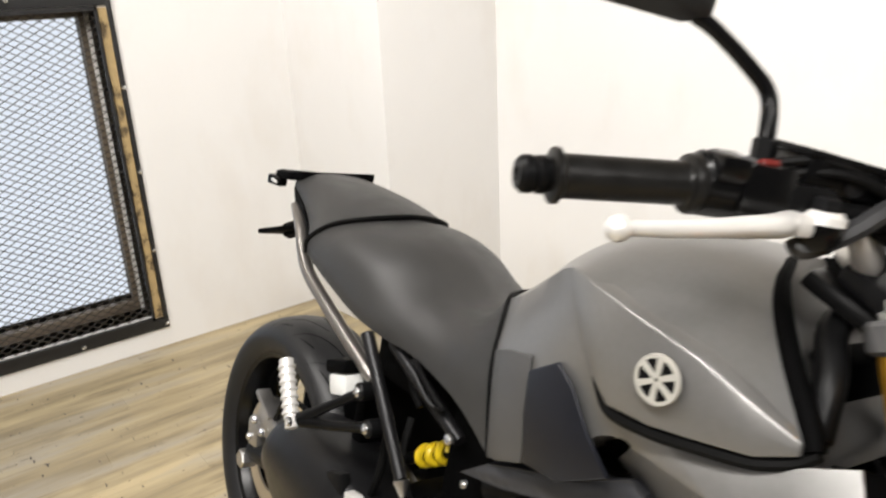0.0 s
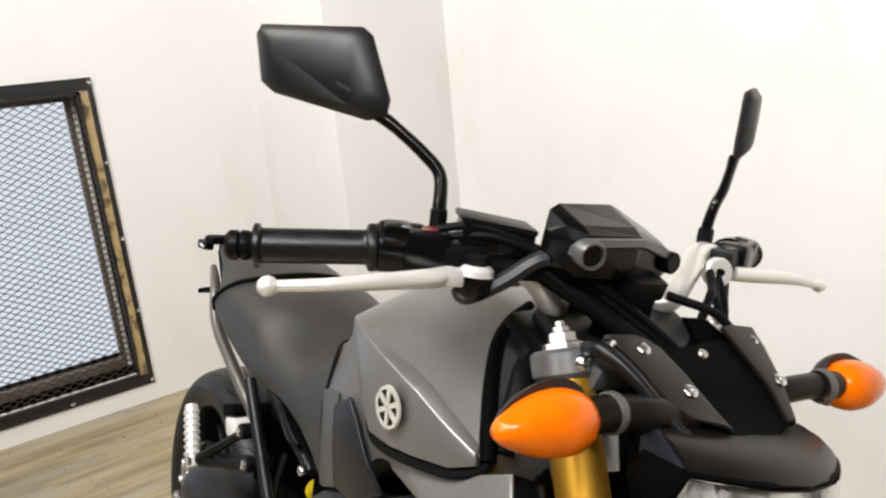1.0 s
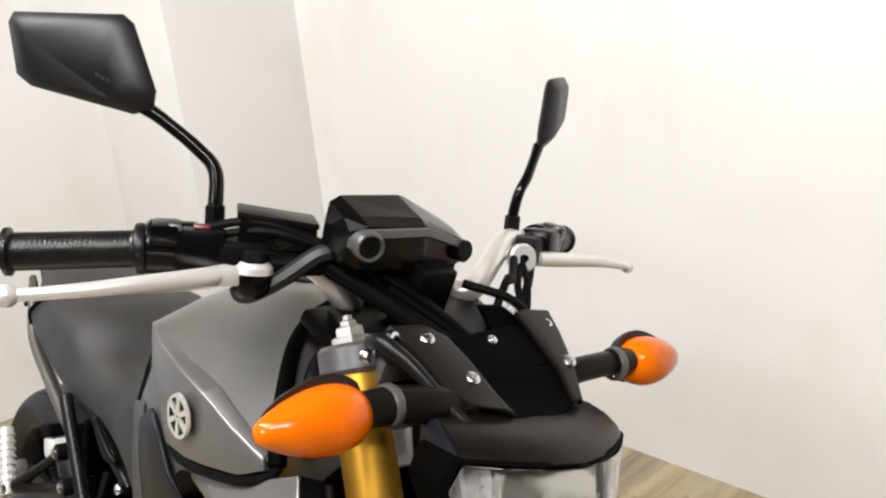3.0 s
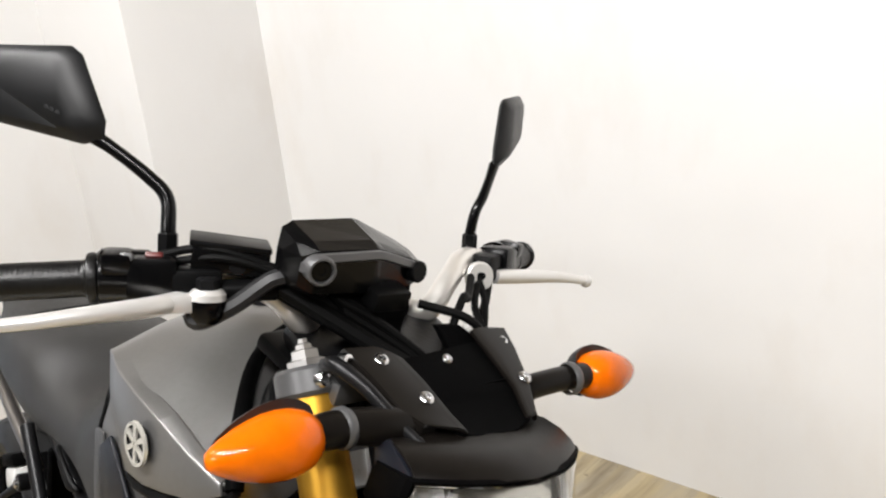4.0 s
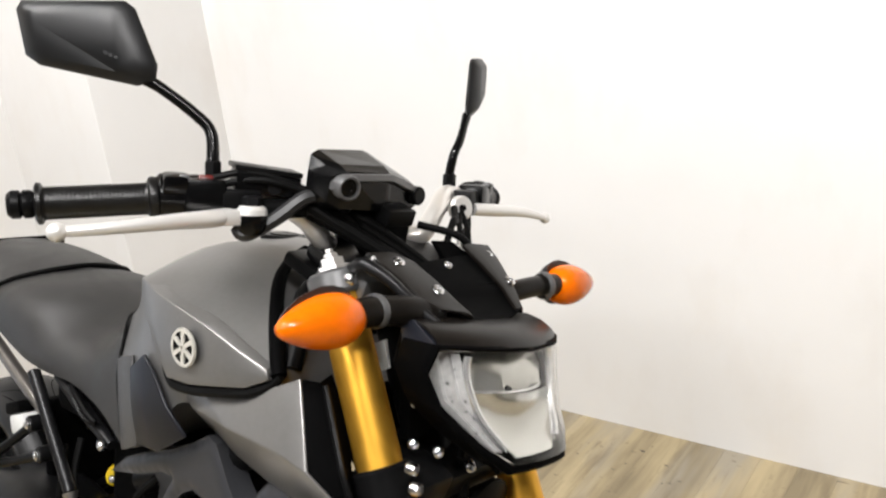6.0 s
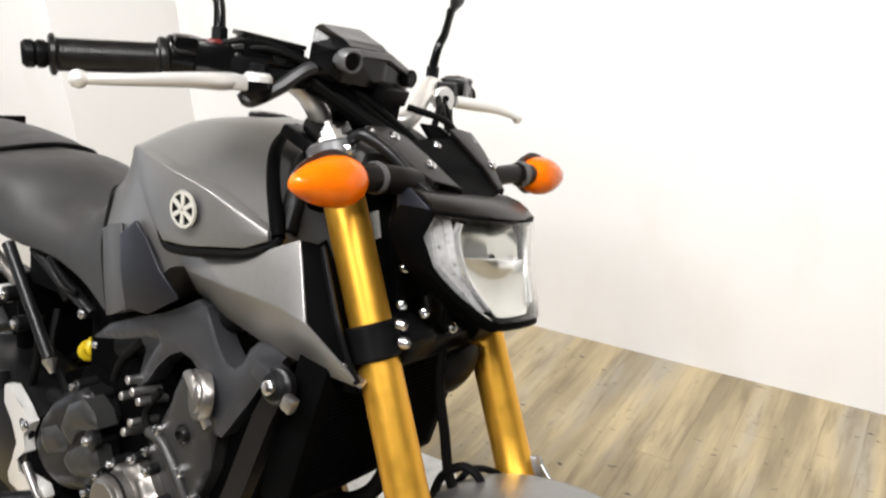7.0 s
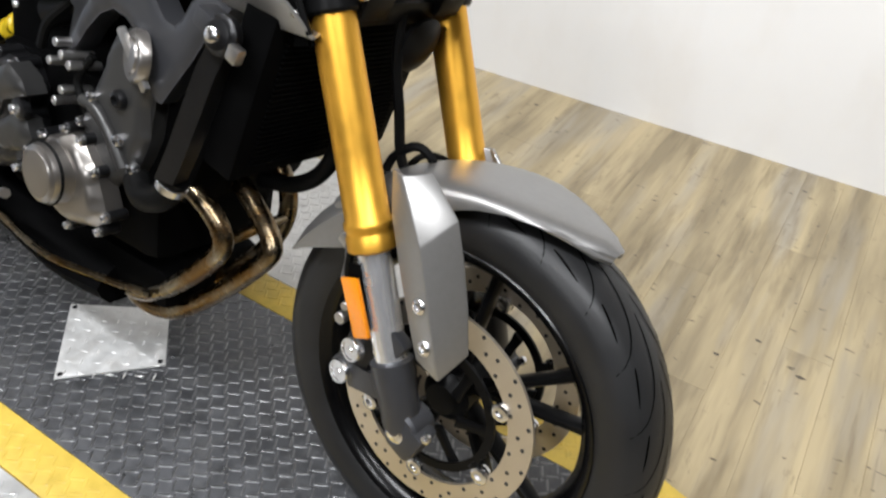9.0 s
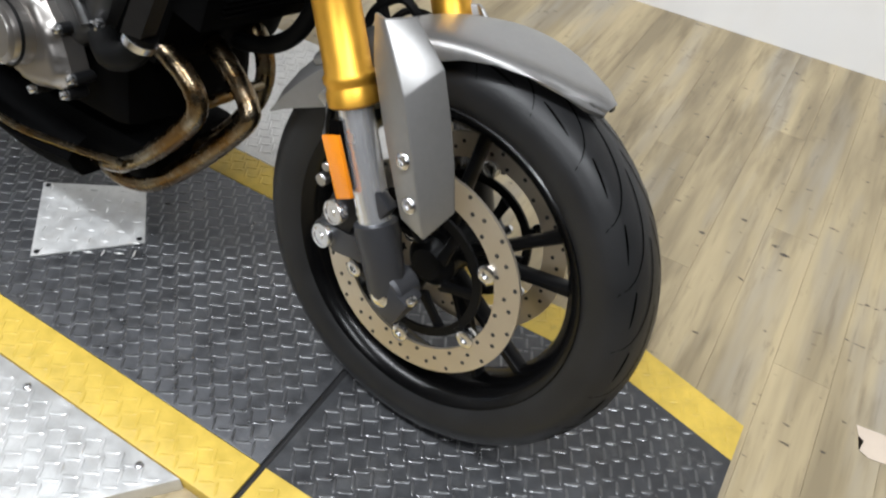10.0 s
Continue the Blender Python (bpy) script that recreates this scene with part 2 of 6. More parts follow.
def vinyl():
    """Weathered oak-look planks: long grain, dark streaks, greyish bleached patches, a shade of its own for each plank."""
    m = bpy.data.materials.new("vinyl_plank")
    m.use_nodes = True
    nt, L = m.node_tree, m.node_tree.links
    b = nt.nodes["Principled BSDF"]
    geo, info = nt.nodes.new("ShaderNodeNewGeometry"), nt.nodes.new("ShaderNodeObjectInfo")
    shift = nt.nodes.new("ShaderNodeVectorMath")
    shift.operation = "MULTIPLY_ADD"
    L.new(info.outputs["Random"], shift.inputs[0])
    shift.inputs[1].default_value = (37, 53, 11)
    L.new(geo.outputs["Position"], shift.inputs[2])

    def grain(sx, sy, detail, rough=0.6, own=True):
        mp, nz = nt.nodes.new("ShaderNodeMapping"), nt.nodes.new("ShaderNodeTexNoise")
        mp.inputs["Scale"].default_value = (sx, sy, 1)
        nz.inputs["Scale"].default_value, nz.inputs["Detail"].default_value, nz.inputs["Roughness"].default_value = 1.0, detail, rough
        L.new(shift.outputs[0] if own else geo.outputs["Position"], mp.inputs["Vector"])
        L.new(mp.outputs[0], nz.inputs["Vector"])
        return nz.outputs["Fac"]

    def mixed(fac, a, c, lo, hi):
        mr, mx = nt.nodes.new("ShaderNodeMapRange"), nt.nodes.new("ShaderNodeMix")
        mr.inputs["From Min"].default_value, mr.inputs["From Max"].default_value = lo, hi
        mx.data_type = "RGBA"
        L.new(fac, mr.inputs["Value"])
        L.new(mr.outputs[0], mx.inputs["Factor"])
        for k, v in ((6, a), (7, c)):
            if isinstance(v, tuple):
                mx.inputs[k].default_value = (*v, 1)
            else:
                L.new(v, mx.inputs[k])
        return mx.outputs[2]

    base = mixed(grain(11, 1.05, 4, own=False), (0.262, 0.210, 0.126), (0.465, 0.376, 0.222), 0.38, 0.60)
    base = mixed(grain(8, 1.1, 3, own=False), base, (0.355, 0.312, 0.238), 0.50, 0.66)
    base = mixed(grain(15, 2.2, 4), base, (0.165, 0.128, 0.074), 0.54, 0.76)
    base = mixed(grain(55, 3.0, 4, 0.7), base, (0.17, 0.13, 0.08), 0.57, 0.85)
    base = mixed(grain(20, 4.0, 6, 0.75), base, (0.10, 0.078, 0.05), 0.62, 0.80)
    base = mixed(grain(26, 80, 2, 0.5), base, (0.05, 0.04, 0.03), 0.69, 0.75)
    tone = nt.nodes.new("ShaderNodeMapRange")
    tone.inputs["To Min"].default_value, tone.inputs["To Max"].default_value = 0.93, 1.06
    L.new(info.outputs["Random"], tone.inputs["Value"])
    mul = nt.nodes.new("ShaderNodeVectorMath")
    mul.operation = "SCALE"
    L.new(base, mul.inputs[0])
    L.new(tone.outputs[0], mul.inputs["Scale"])
    L.new(mul.outputs[0], b.inputs["Base Color"])
    b.inputs["Roughness"].default_value = 0.42
    bp = nt.nodes.new("ShaderNodeBump")
    bp.inputs["Strength"].default_value, bp.inputs["Distance"].default_value = 0.25, 0.002
    L.new(grain(70, 4, 4), bp.inputs["Height"])
    L.new(bp.outputs[0], b.inputs["Normal"])
    return m


def tread_paint(name, color, rough, metal, wear, wear_color, lo, hi, scale=40):
    """Paint or bare metal on tread plate, worn through in spots."""
    m = mat(name, color, rough, metal, vary=0.22, scale=scale, bump=0.12, bump_scale=250, rvary=0.25)
    nt, L = m.node_tree, m.node_tree.links
    b = nt.nodes["Principled BSDF"]
    old = b.inputs["Base Color"].links[0].from_socket
    tex, nz, mr, mx = (nt.nodes.new(k) for k in ("ShaderNodeTexCoord", "ShaderNodeTexNoise", "ShaderNodeMapRange", "ShaderNodeMix"))
    nz.inputs["Scale"].default_value, nz.inputs["Detail"].default_value, nz.inputs["Roughness"].default_value = wear, 8, 0.7
    L.new(tex.outputs["Object"], nz.inputs["Vector"])
    mr.inputs["From Min"].default_value, mr.inputs["From Max"].default_value = lo, hi
    L.new(nz.outputs["Fac"], mr.inputs["Value"])
    mx.data_type = "RGBA"
    L.new(mr.outputs[0], mx.inputs["Factor"])
    L.new(old, mx.inputs[6])
    mx.inputs[7].default_value = (*wear_color, 1)
    L.new(mx.outputs[2], b.inputs["Base Color"])
    return m


M_VINYL = vinyl()
M_JOINT = mat("plank_joint", (0.40, 0.32, 0.20), 0.8, vary=0.2)
M_PLATE = tread_paint("black_tread_plate", (0.086, 0.088, 0.094), 0.42, 0.7, 22, (0.15, 0.15, 0.15), 0.5, 0.8)
# lugs are lighter than the plate: their glints are put into the colour
M_LUG = tread_paint("worn_lugs_lightened", (0.175, 0.177, 0.182), 0.34, 0.8, 30, (0.16, 0.16, 0.16), 0.5, 0.8)
M_YELLOW = tread_paint("yellow_edge_paint", (0.66, 0.465, 0.075), 0.45, 0.0, 18, (0.33, 0.24, 0.06), 0.62, 0.74)
M_SILVER = tread_paint("bare_tread_plate", (0.68, 0.68, 0.67), 0.40, 0.55, 16, (0.56, 0.545, 0.52), 0.5, 0.75)
M_RAWWOOD = tread_paint("rough_timber", (0.40, 0.29, 0.14), 0.75, 0.0, 14, (0.10, 0.07, 0.035), 0.5, 0.6)
M_REVEAL = mat("dusty_reveal", (0.78, 0.76, 0.73), 0.8, vary=0.12, scale=12)
M_SASH = mat("brown_sash", (0.16, 0.125, 0.09), 0.6, vary=0.2, scale=20)
M_IRON = mat("black_angle_iron", (0.022, 0.022, 0.023), 0.42, metal=0.3, vary=0.25, scale=25, bump=0.1)
M_MESH = mat("dark_wire", (0.045, 0.038, 0.03), 0.5, metal=0.4, vary=0.2)

floor = tagged(part("floor", bx(WALL_X - 0.3, E_X, S_Y, WALL_Y + 0.3, -0.2, -0.002), M_JOINT, None), "worn oak-look vinyl plank floor", "floor", kind="structure")
w = bmesh.new()
bx(WALL_X - 0.3, WALL_X, S_Y, W_Y0, 0, BAND_Z, bm=w)
bx(WALL_X - 0.3, WALL_X, W_Y1, WALL_Y + 0.3, 0, BAND_Z, bm=w)
bx(WALL_X - 0.3, WALL_X, W_Y0, W_Y1, 0, W_Z0, bm=w)
bx(WALL_X - 0.3, WALL_X, W_Y0, W_Y1, W_Z1, BAND_Z, bm=w)
tagged(part("wall_west", w, M_WALL, None), "off-white painted wall with a screened window", "wall", kind="structure")
tagged(part("wall_north", slab([(WALL_X, NORTH(WALL_X), 0), (E_X, NORTH(E_X), 0), (E_X, WALL_Y + .4, 0), (WALL_X, WALL_Y + .4, 0)], (0, 0, BAND_Z)), M_WALL, None), "scuffed off-white painted wall", "wall", kind="structure")
panel = slab([(x, y, 0) for x, y in PILLAR], (0, 0, CEIL_Z), .004)
tagged(part("wall_pillar", panel, M_WALL, None), "off-white painted boxed-in column beside the corner", "pillar", kind="structure")
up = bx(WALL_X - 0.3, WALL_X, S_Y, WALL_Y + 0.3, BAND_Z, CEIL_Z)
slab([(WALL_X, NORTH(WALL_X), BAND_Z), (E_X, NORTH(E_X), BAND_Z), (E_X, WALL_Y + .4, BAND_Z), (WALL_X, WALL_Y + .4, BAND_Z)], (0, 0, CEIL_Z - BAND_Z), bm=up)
tagged(part("wall_upper", up, M_UPPER, None), "unseen upper part of the walls, darkened to dim reflections", "wall", kind="structure")
tagged(part("wall_east", bx(E_X, E_X + 0.2, S_Y, WALL_Y + 0.3, 0, CEIL_Z), M_BACK, None), "unseen closing wall, kept dark to dim reflections", "wall", kind="structure")
tagged(part("wall_south", bx(WALL_X - 0.3, E_X + 0.2, S_Y - 0.2, S_Y, 0, CEIL_Z), M_BACK, None), "unseen closing wall, kept dark to dim reflections", "wall", kind="structure")
tagged(part("ceiling", bx(WALL_X - 0.3, E_X + 0.2, S_Y - 0.2, WALL_Y + 0.3, CEIL_Z, CEIL_Z + 0.2), M_CEIL, None), "unseen ceiling, kept dark to dim reflections", "ceiling", kind="structure")

# ---- the window behind its wire screen ----
win = tagged(new("window_1"), "deep-set bright window behind a black expanded-metal screen", "window", kind="structure")
d0 = WALL_X - 0.26
hole = bmesh.new()
for a in ((W_Y0 - .0, W_Y1 + .0, W_Z0 - .012, W_Z0), (W_Y0, W_Y1, W_Z1, W_Z1 + .012), (W_Y1, W_Y1 + .012, W_Z0, W_Z1), (W_Y0 - .012, W_Y0, W_Z0, W_Z1)):
    bx(WALL_X - .30, WALL_X - .004, *a, bm=hole)
part("reveal", hole, M_REVEAL, win)
d0 = WALL_X - .11
sash = bmesh.new()
bx(d0 - .03, d0 + .012, .180, .199, W_Z0 + .001, W_Z1 - .001, .003, bm=sash)
bx(d0 - .03, d0 + .010, W_Y0, .180, W_Z0 + .001, .172, .003, bm=sash)
bx(d0 - .03, d0 + .010, W_Y0, .180, 1.215, W_Z1 - .001, .003, bm=sash)
part("reveal_stop", bx(d0 - .03, d0 + .020, .199, W_Y1 - .0005, W_Z0 + .001, W_Z1 - .001, .002), M_REVEAL, win)
part("sash", sash, M_SASH, win, "brown window sash")
pane = part("pane", bx(d0 - .012, d0 - .006, W_Y0, .181, .171, 1.216), M_GLASS, win, "window pane")
pane.visible_shadow = False
sky = bpy.data.materials.new("bright_outdoors")
sky.use_nodes = True
em = sky.node_tree.nodes.new("ShaderNodeEmission")
em.inputs[0].default_value, em.inputs[1].default_value = (0.79, 0.87, 1.0, 1), 1.5
sky.node_tree.links.new(em.outputs[0], sky.node_tree.nodes["Material Output"].inputs[0])
tagged(part("backdrop", bx(d0 - .62, d0 - .60, W_Y0 - .8, .9, -.6, 2.2), sky, None), "bright overcast daylight outside the window", "backdrop", kind="structure")
iron = bmesh.new()
F0, F1 = WALL_X + .001, WALL_X + .010
bx(F0, F1, .249, .265, .077, 1.295, .001, bm=iron)
bx(F0, F1, W_Y0 - .06, .249, .077, .118, .001, bm=iron)
bx(F0, F1, W_Y0 - .06, .249, 1.252, 1.295, .001, bm=iron)
bx(F0, F1, W_Y0 - .06, W_Y0 - .01, .118, 1.252, .001, bm=iron)
bx(F1, WALL_X + .022, .205, .215, .12, 1.25, bm=iron)
bx(F1, WALL_X + .022, W_Y0, .215, 1.236, 1.250, bm=iron)
bx(F1, WALL_X + .022, W_Y0, .215, .120, .132, bm=iron)
part("screen_frame", iron, M_IRON, win, "black bolted angle-iron frame")
for k, (y, z) in enumerate([(.257, .094 + .2955 * j) for j in range(5)] + [(.247 - .29 * j, .093) for j in range(1, 5)] + [(.247 - .29 * j, 1.28) for j in range(1, 5)]):
    part("frame_bolt", bolt((F1, y, z), (1, 0, 0), .0085, .006), M_BOLT, win)
wavy = random.Random(9)
edge_r = [(WALL_X + .0015, .2475 - .003 * wavy.random(), .125 + 1.12 * k / 26) for k in range(27)]
edge_l = [(WALL_X + .0015, .216 + .006 * wavy.random(), .125 + 1.12 * k / 26) for k in range(26, -1, -1)]
part("timber_strip", slab(edge_r + edge_l, (.011, 0, 0)), M_RAWWOOD, win, "rough brown timber strip")
net = bmesh.new()
PY, PZ = .042, .0245
rows_n, cols_n = int((W_Z1 - W_Z0) / PZ), int((.208 - W_Y0) / PY * 2)
for r in range(rows_n + 1):
    z0 = W_Z0 + r * PZ
    for side in (1, -1):
        last = None
        for c in range(cols_n + 1):
            y = .208 - c * PY / 2
            z = z0 + side * (PZ / 2 if c % 2 else 0)
            if not W_Z0 <= z <= W_Z1:
                last = None
                continue
            ring = [net.verts.new((WALL_X + .002 + dx, y, z + dz)) for dx, dz in ((-.0012, -.0016), (.0012, -.0016), (.0012, .0016), (-.0012, .0016))]
            if last:
                for i in range(4):
                    net.faces.new((last[i], last[(i + 1) % 4], ring[(i + 1) % 4], ring[i]))
            last = ring
tagged(part("expanded_mesh", net, M_MESH, win, "dark expanded-metal screen", smooth=False), kind="stuff")

# ---- the lift ----
lift = thing("lift_platform", "low motorcycle lift of tread plate with yellow edges", "lift platform")
JX, FX, BX = -.117, .463, -1.72
part("deck", bx(BX, JX - .005, -.205, .235, 0.0, LIFT_Z, .002), M_PLATE, lift, "black tread-plate deck")
RAMP_X = .27


def ramp_z(x):
    return LIFT_Z if x < RAMP_X else LIFT_Z - (LIFT_Z - .003) * (x - RAMP_X) / (FX - RAMP_X)


def flap(y0, y1, e0, e1, up=0.0):
    """The front flap: level, then sloping down to the floor; e0 and e1 are its edges at the tip."""
    return loft([[Vector((x, a, 0)), Vector((x, b, 0)), Vector((x, b, z + up)), Vector((x, a, z + up))] for x, a, b, z in ((JX + .006, y0, y1, LIFT_Z), (RAMP_X, y0, y1, LIFT_Z), (FX, e0, e1, .003))])


part("front_deck", flap(-.205, .235, -.18, .208), M_PLATE, lift, "black tread-plate front flap", smooth=False)
part("hinge", rod((JX, -.285, LIFT_Z - .010), (JX, .31, LIFT_Z - .010), .0085), M_IRON, lift, "dark hinge pin in the joint")
for y0, y1 in ((-.282, -.2055), (.2355, .311)):
    part("edge_stripe", bx(BX, JX - .005, y0, y1, 0.0, LIFT_Z + .0005, .002), M_YELLOW, lift, "yellow painted edge")
    part("edge_stripe", flap(y0, y1, y0 - .0275 if y0 > 0 else y0 + .025, y1 - .030 if y0 > 0 else y1 + .025, .0005), M_YELLOW, lift, "yellow painted edge", smooth=False)
SIDE = {}
for s, y0 in ((-1, -.2835), (1, .3125)):
    far = y0 + s * .42
    SIDE[s] = part("side_deck", slab([(-.2, y0, 0), (-.2 - .35, y0 + s * .35 * 1.15, 0), (-.65, far, 0), (-1.25, far, 0), (-1.25, y0, 0)] if s < 0 else [(-.2, y0, 0), (-.55, far, 0), (-1.25, far, 0), (-1.25, y0, 0)], (0, 0, LIFT_Z - .001), .0015), M_SILVER, lift, "bare tread-plate side deck")


def lugs(name, material, x0, x1, inside, z, parent):
    """Raised tread lugs, laid alternately crosswise."""
    bm = bmesh.new()
    step = .0190
    for i in range(int((x1 - x0) / step) + 1):
        for j in range(int(1.6 / step)):
            x, y = x0 + i * step, -.80 + j * step
            if not inside(x, y):
                continue
            a = radians(28 if (i + j) % 2 else 118)
            ca, sa = math.cos(a), math.sin(a)
            foot = [(-.0140, 0), (-.009, -.0029), (.009, -.0029), (.0140, 0), (.009, .0029), (-.009, .0029)]
            head = [(-.009, 0), (-.006, -.0013), (.006, -.0013), (.009, 0), (.006, .0013), (-.006, .0013)]
            dz = ramp_z(x) - LIFT_Z
            lo = [bm.verts.new((x + u * ca - v * sa, y + u * sa + v * ca, z + dz - .0003)) for u, v in foot]
            hi = [bm.verts.new((x + u * ca - v * sa, y + u * sa + v * ca, z + dz + .0007)) for u, v in head]
            bm.faces.new(hi)
            for k in range(6):
                bm.faces.new((lo[k], lo[(k + 1) % 6], hi[(k + 1) % 6], hi[k]))
    return tagged(part(name, bm, material, parent, smooth=False), kind="stuff")


lugs("tread_relief", M_LUG, BX + .015, FX - .015, lambda x, y: -.197 < y < .227 - max(0, x - RAMP_X) * .15 and abs(x - JX) > .018, LIFT_Z, lift)
lugs("tread_relief", M_YELLOW, BX + .015, FX - .015, lambda x, y: (-.272 < y < -.215 or .245 < y + max(0, x - RAMP_X) * .15 < .302) and abs(x - JX) > .018, LIFT_Z + .0005, lift)
lugs("tread_relief", M_SILVER, -1.24, -.2, lambda x, y: (-.69 < y < -.295 and x < -.215 + (y + .29) / 1.15) or (.325 < y < .72 and x < -.215 - (y - .31)), LIFT_Z - .001, lift)
for x, y in ((-.497, -.300), (-.262, -.300), (-.74, -.300), (-.98, -.300), (-.70, .325), (-.98, .325)):
    part("rivet", bolt((x, y, LIFT_Z - .001), (0, 0, 1), .0065, .004), M_BOLT, lift)
hatch = thing("cover_plate", "small bare tread-plate cover screwed to the deck", "metal plate")
quad = [Vector(p) for p in ((-.850, .016, 0), (-.685, .117, 0), (-.578, .012, 0), (-.711, -.124, 0))]
part("plate", slab([p + Vector((0, 0, LIFT_Z + .0015)) for p in quad], (0, 0, .004), .001), M_SILVER, hatch)
pl = bmesh.new()
u_, v_ = (quad[1] - quad[0]), (quad[3] - quad[0])
for i in range(7):
    for j in range(7):
        c = quad[0] + u_ * ((i + .6) / 7.2) + v_ * ((j + .6) / 7.2)
        a = radians(28 if (i + j) % 2 else 118)
        ca, sa = math.cos(a), math.sin(a)
        lo = [pl.verts.new((c.x + u * ca - v * sa, c.y + u * sa + v * ca, LIFT_Z + .0053)) for u, v in ((-.011, 0), (0, -.0022), (.011, 0), (0, .0022))]
        hi = pl.verts.new((c.x, c.y, LIFT_Z + .0072))
        for k in range(4):
            pl.faces.new((lo[k], lo[(k + 1) % 4], hi))
tagged(part("tread_relief", pl, M_SILVER, hatch, smooth=False), kind="stuff")
mid_q = sum(quad, Vector()) / 4
for p in quad:
    q = mid_q + (p - mid_q) * .90
    part("screw", bolt((q.x, q.y, LIFT_Z + .0055), (0, 0, 1), .005, .002), M_DARKALU, hatch)
scrap = thing("paper_scrap", "torn scrap of pale paper on the floor", "paper scrap")
M_PAPER = mat("pale_paper", (0.62, 0.52, 0.42), 0.8, vary=0.08)
outl = [(.622, .392), (.628, .372), (.638, .366), (.634, .345), (.650, .338), (.690, .345), (.72, .36), (.72, .40), (.66, .397)]
part("sheet", slab([(x, y, .001) for x, y in outl], (0, 0, .0006)), M_PAPER, scrap, smooth=False)

# ---- the motorcycle: x forward, y to its left, z up, from where the front tyre stands ----
M_ORANGE = mat("orange_lens", (1.0, 0.195, 0.003), 0.09, vary=0.16, scale=60, bump=0.10, bump_scale=110, spec=0.5)
_n = M_ORANGE.node_tree.nodes["Principled BSDF"]
_n.inputs["Transmission Weight"].default_value, _n.inputs["IOR"].default_value = 0.32, 1.4
M_CORE = mat("orange_lamp_core", (0.85, 0.42, 0.10), 0.3, metal=0.5, vary=0.15, scale=90)
M_AMBER = mat("amber_reflector", (0.74, 0.235, 0.003), 0.25, vary=0.1, coat=0.15)
M_STEEL = mat("brake_disc_steel", (0.60, 0.54, 0.45), 0.38, metal=0.85, vary=0.08)
M_PIPE = tread_paint("heat_tinted_steel", (0.21, 0.18, 0.13), 0.27, 1.0, 11, (0.13, 0.070, 0.018), 0.42, 0.60)
M_SPRING = mat("yellow_spring", (0.85, 0.60, 0.02), 0.35, vary=0.05, coat=0.3)
M_FRAME = mat("satin_grey_frame", (0.043, 0.044, 0.049), 0.40, metal=0.45, vary=0.06, scale=300, coat=0.15)
M_KNEE = mat("dark_blue_grey_plastic", (0.008, 0.009, 0.013), 0.34, vary=0.1, spec=0.3)
M_CASE = mat("grey_engine_casting", (0.050, 0.0495, 0.049), 0.36, metal=0.6, vary=0.12, bump=0.12)
M_FLANK = mat("dark_side_plastic", (0.095, 0.094, 0.093), 0.42, metal=0.5, vary=0.08, scale=200)
M_HOLE = mat("hole_shade", (0.03, 0.028, 0.025), 0.8)
M_TRIM = mat("rubber_trim", (0.003, 0.003, 0.003), 0.55, vary=0.2, spec=0.08)
M_CLEAR = mat("milky_plastic", (0.62, 0.62, 0.60), 0.3, vary=0.05)
M_BRONZE = mat("bronze_cover", (0.264, 0.247, 0.231), 0.32, metal=0.9, vary=0.08)
M_GREYBAR = mat("satin_silver_bar", (0.76, 0.73, 0.69), 0.30, metal=0.6, vary=0.05)
M_LENS = bpy.data.materials.new("clear_lens")
M_LENS.use_nodes = True
_n = M_LENS.node_tree.nodes["Principled BSDF"]
_n.inputs["Base Color"].default_value = (0.97, 0.97, 0.95, 1)
_n.inputs["Transmission Weight"].default_value = 1.0
_n.inputs["Roughness"].default_value = 0.03
_n.inputs["IOR"].default_value = 1.3
M_SIDECELL = mat("grey_lamp_cell", (0.50, 0.50, 0.50), 0.3, metal=0.7, vary=0.3, scale=120)
M_HOOD = mat("satin_hood", (0.0055, 0.0045, 0.0038), 0.32, vary=0.15, scale=300, spec=0.2)
M_MIRSHELL = mat("mirror_plastic", (0.005, 0.0053, 0.006), 0.46, vary=0.15, bump=0.1, bump_scale=900, spec=0.4)
M_GRIP = mat("grip_rubber", (0.0042, 0.0040, 0.0038), 0.34, vary=0.3, scale=60, bump=0.15, bump_scale=250, spec=0.35)
M_BADGE = mat("badge_plating", (0.80, 0.78, 0.71), 0.22, metal=0.55, vary=0.05)
M_MIRROR = mat("mirror_glass", (0.20, 0.20, 0.21), 0.02, metal=1.0, vary=0.0)

bike = thing("motorcycle", "matt grey naked motorcycle with gold forks", "motorcycle", pose(0, 0, LIFT_Z, 0, 0, -2) @ pose(0, 0, 0, -15, 0, 0))
RAKE = math.atan(0.43)
AX = Vector((-math.sin(RAKE), 0, math.cos(RAKE)))
STEER = Matrix.Translation((-0.06, 0, 0.3)) @ Matrix.Rotation(radians(-2.5), 4, AX) @ Matrix.Translation((0.06, 0, -0.3))
FORK_Y = 0.112


def fork_x(z):
    return -0.109 - 0.43 * (z - 0.494)


def fork_p(z, s, out=0.0, ahead=0.0):
    return (fork_x(z) + ahead, s * (FORK_Y + out), z)


def turned(name, bm, material, parent, label=""):
    bm.transform(STEER)
    return part(name, bm, material, parent, label)


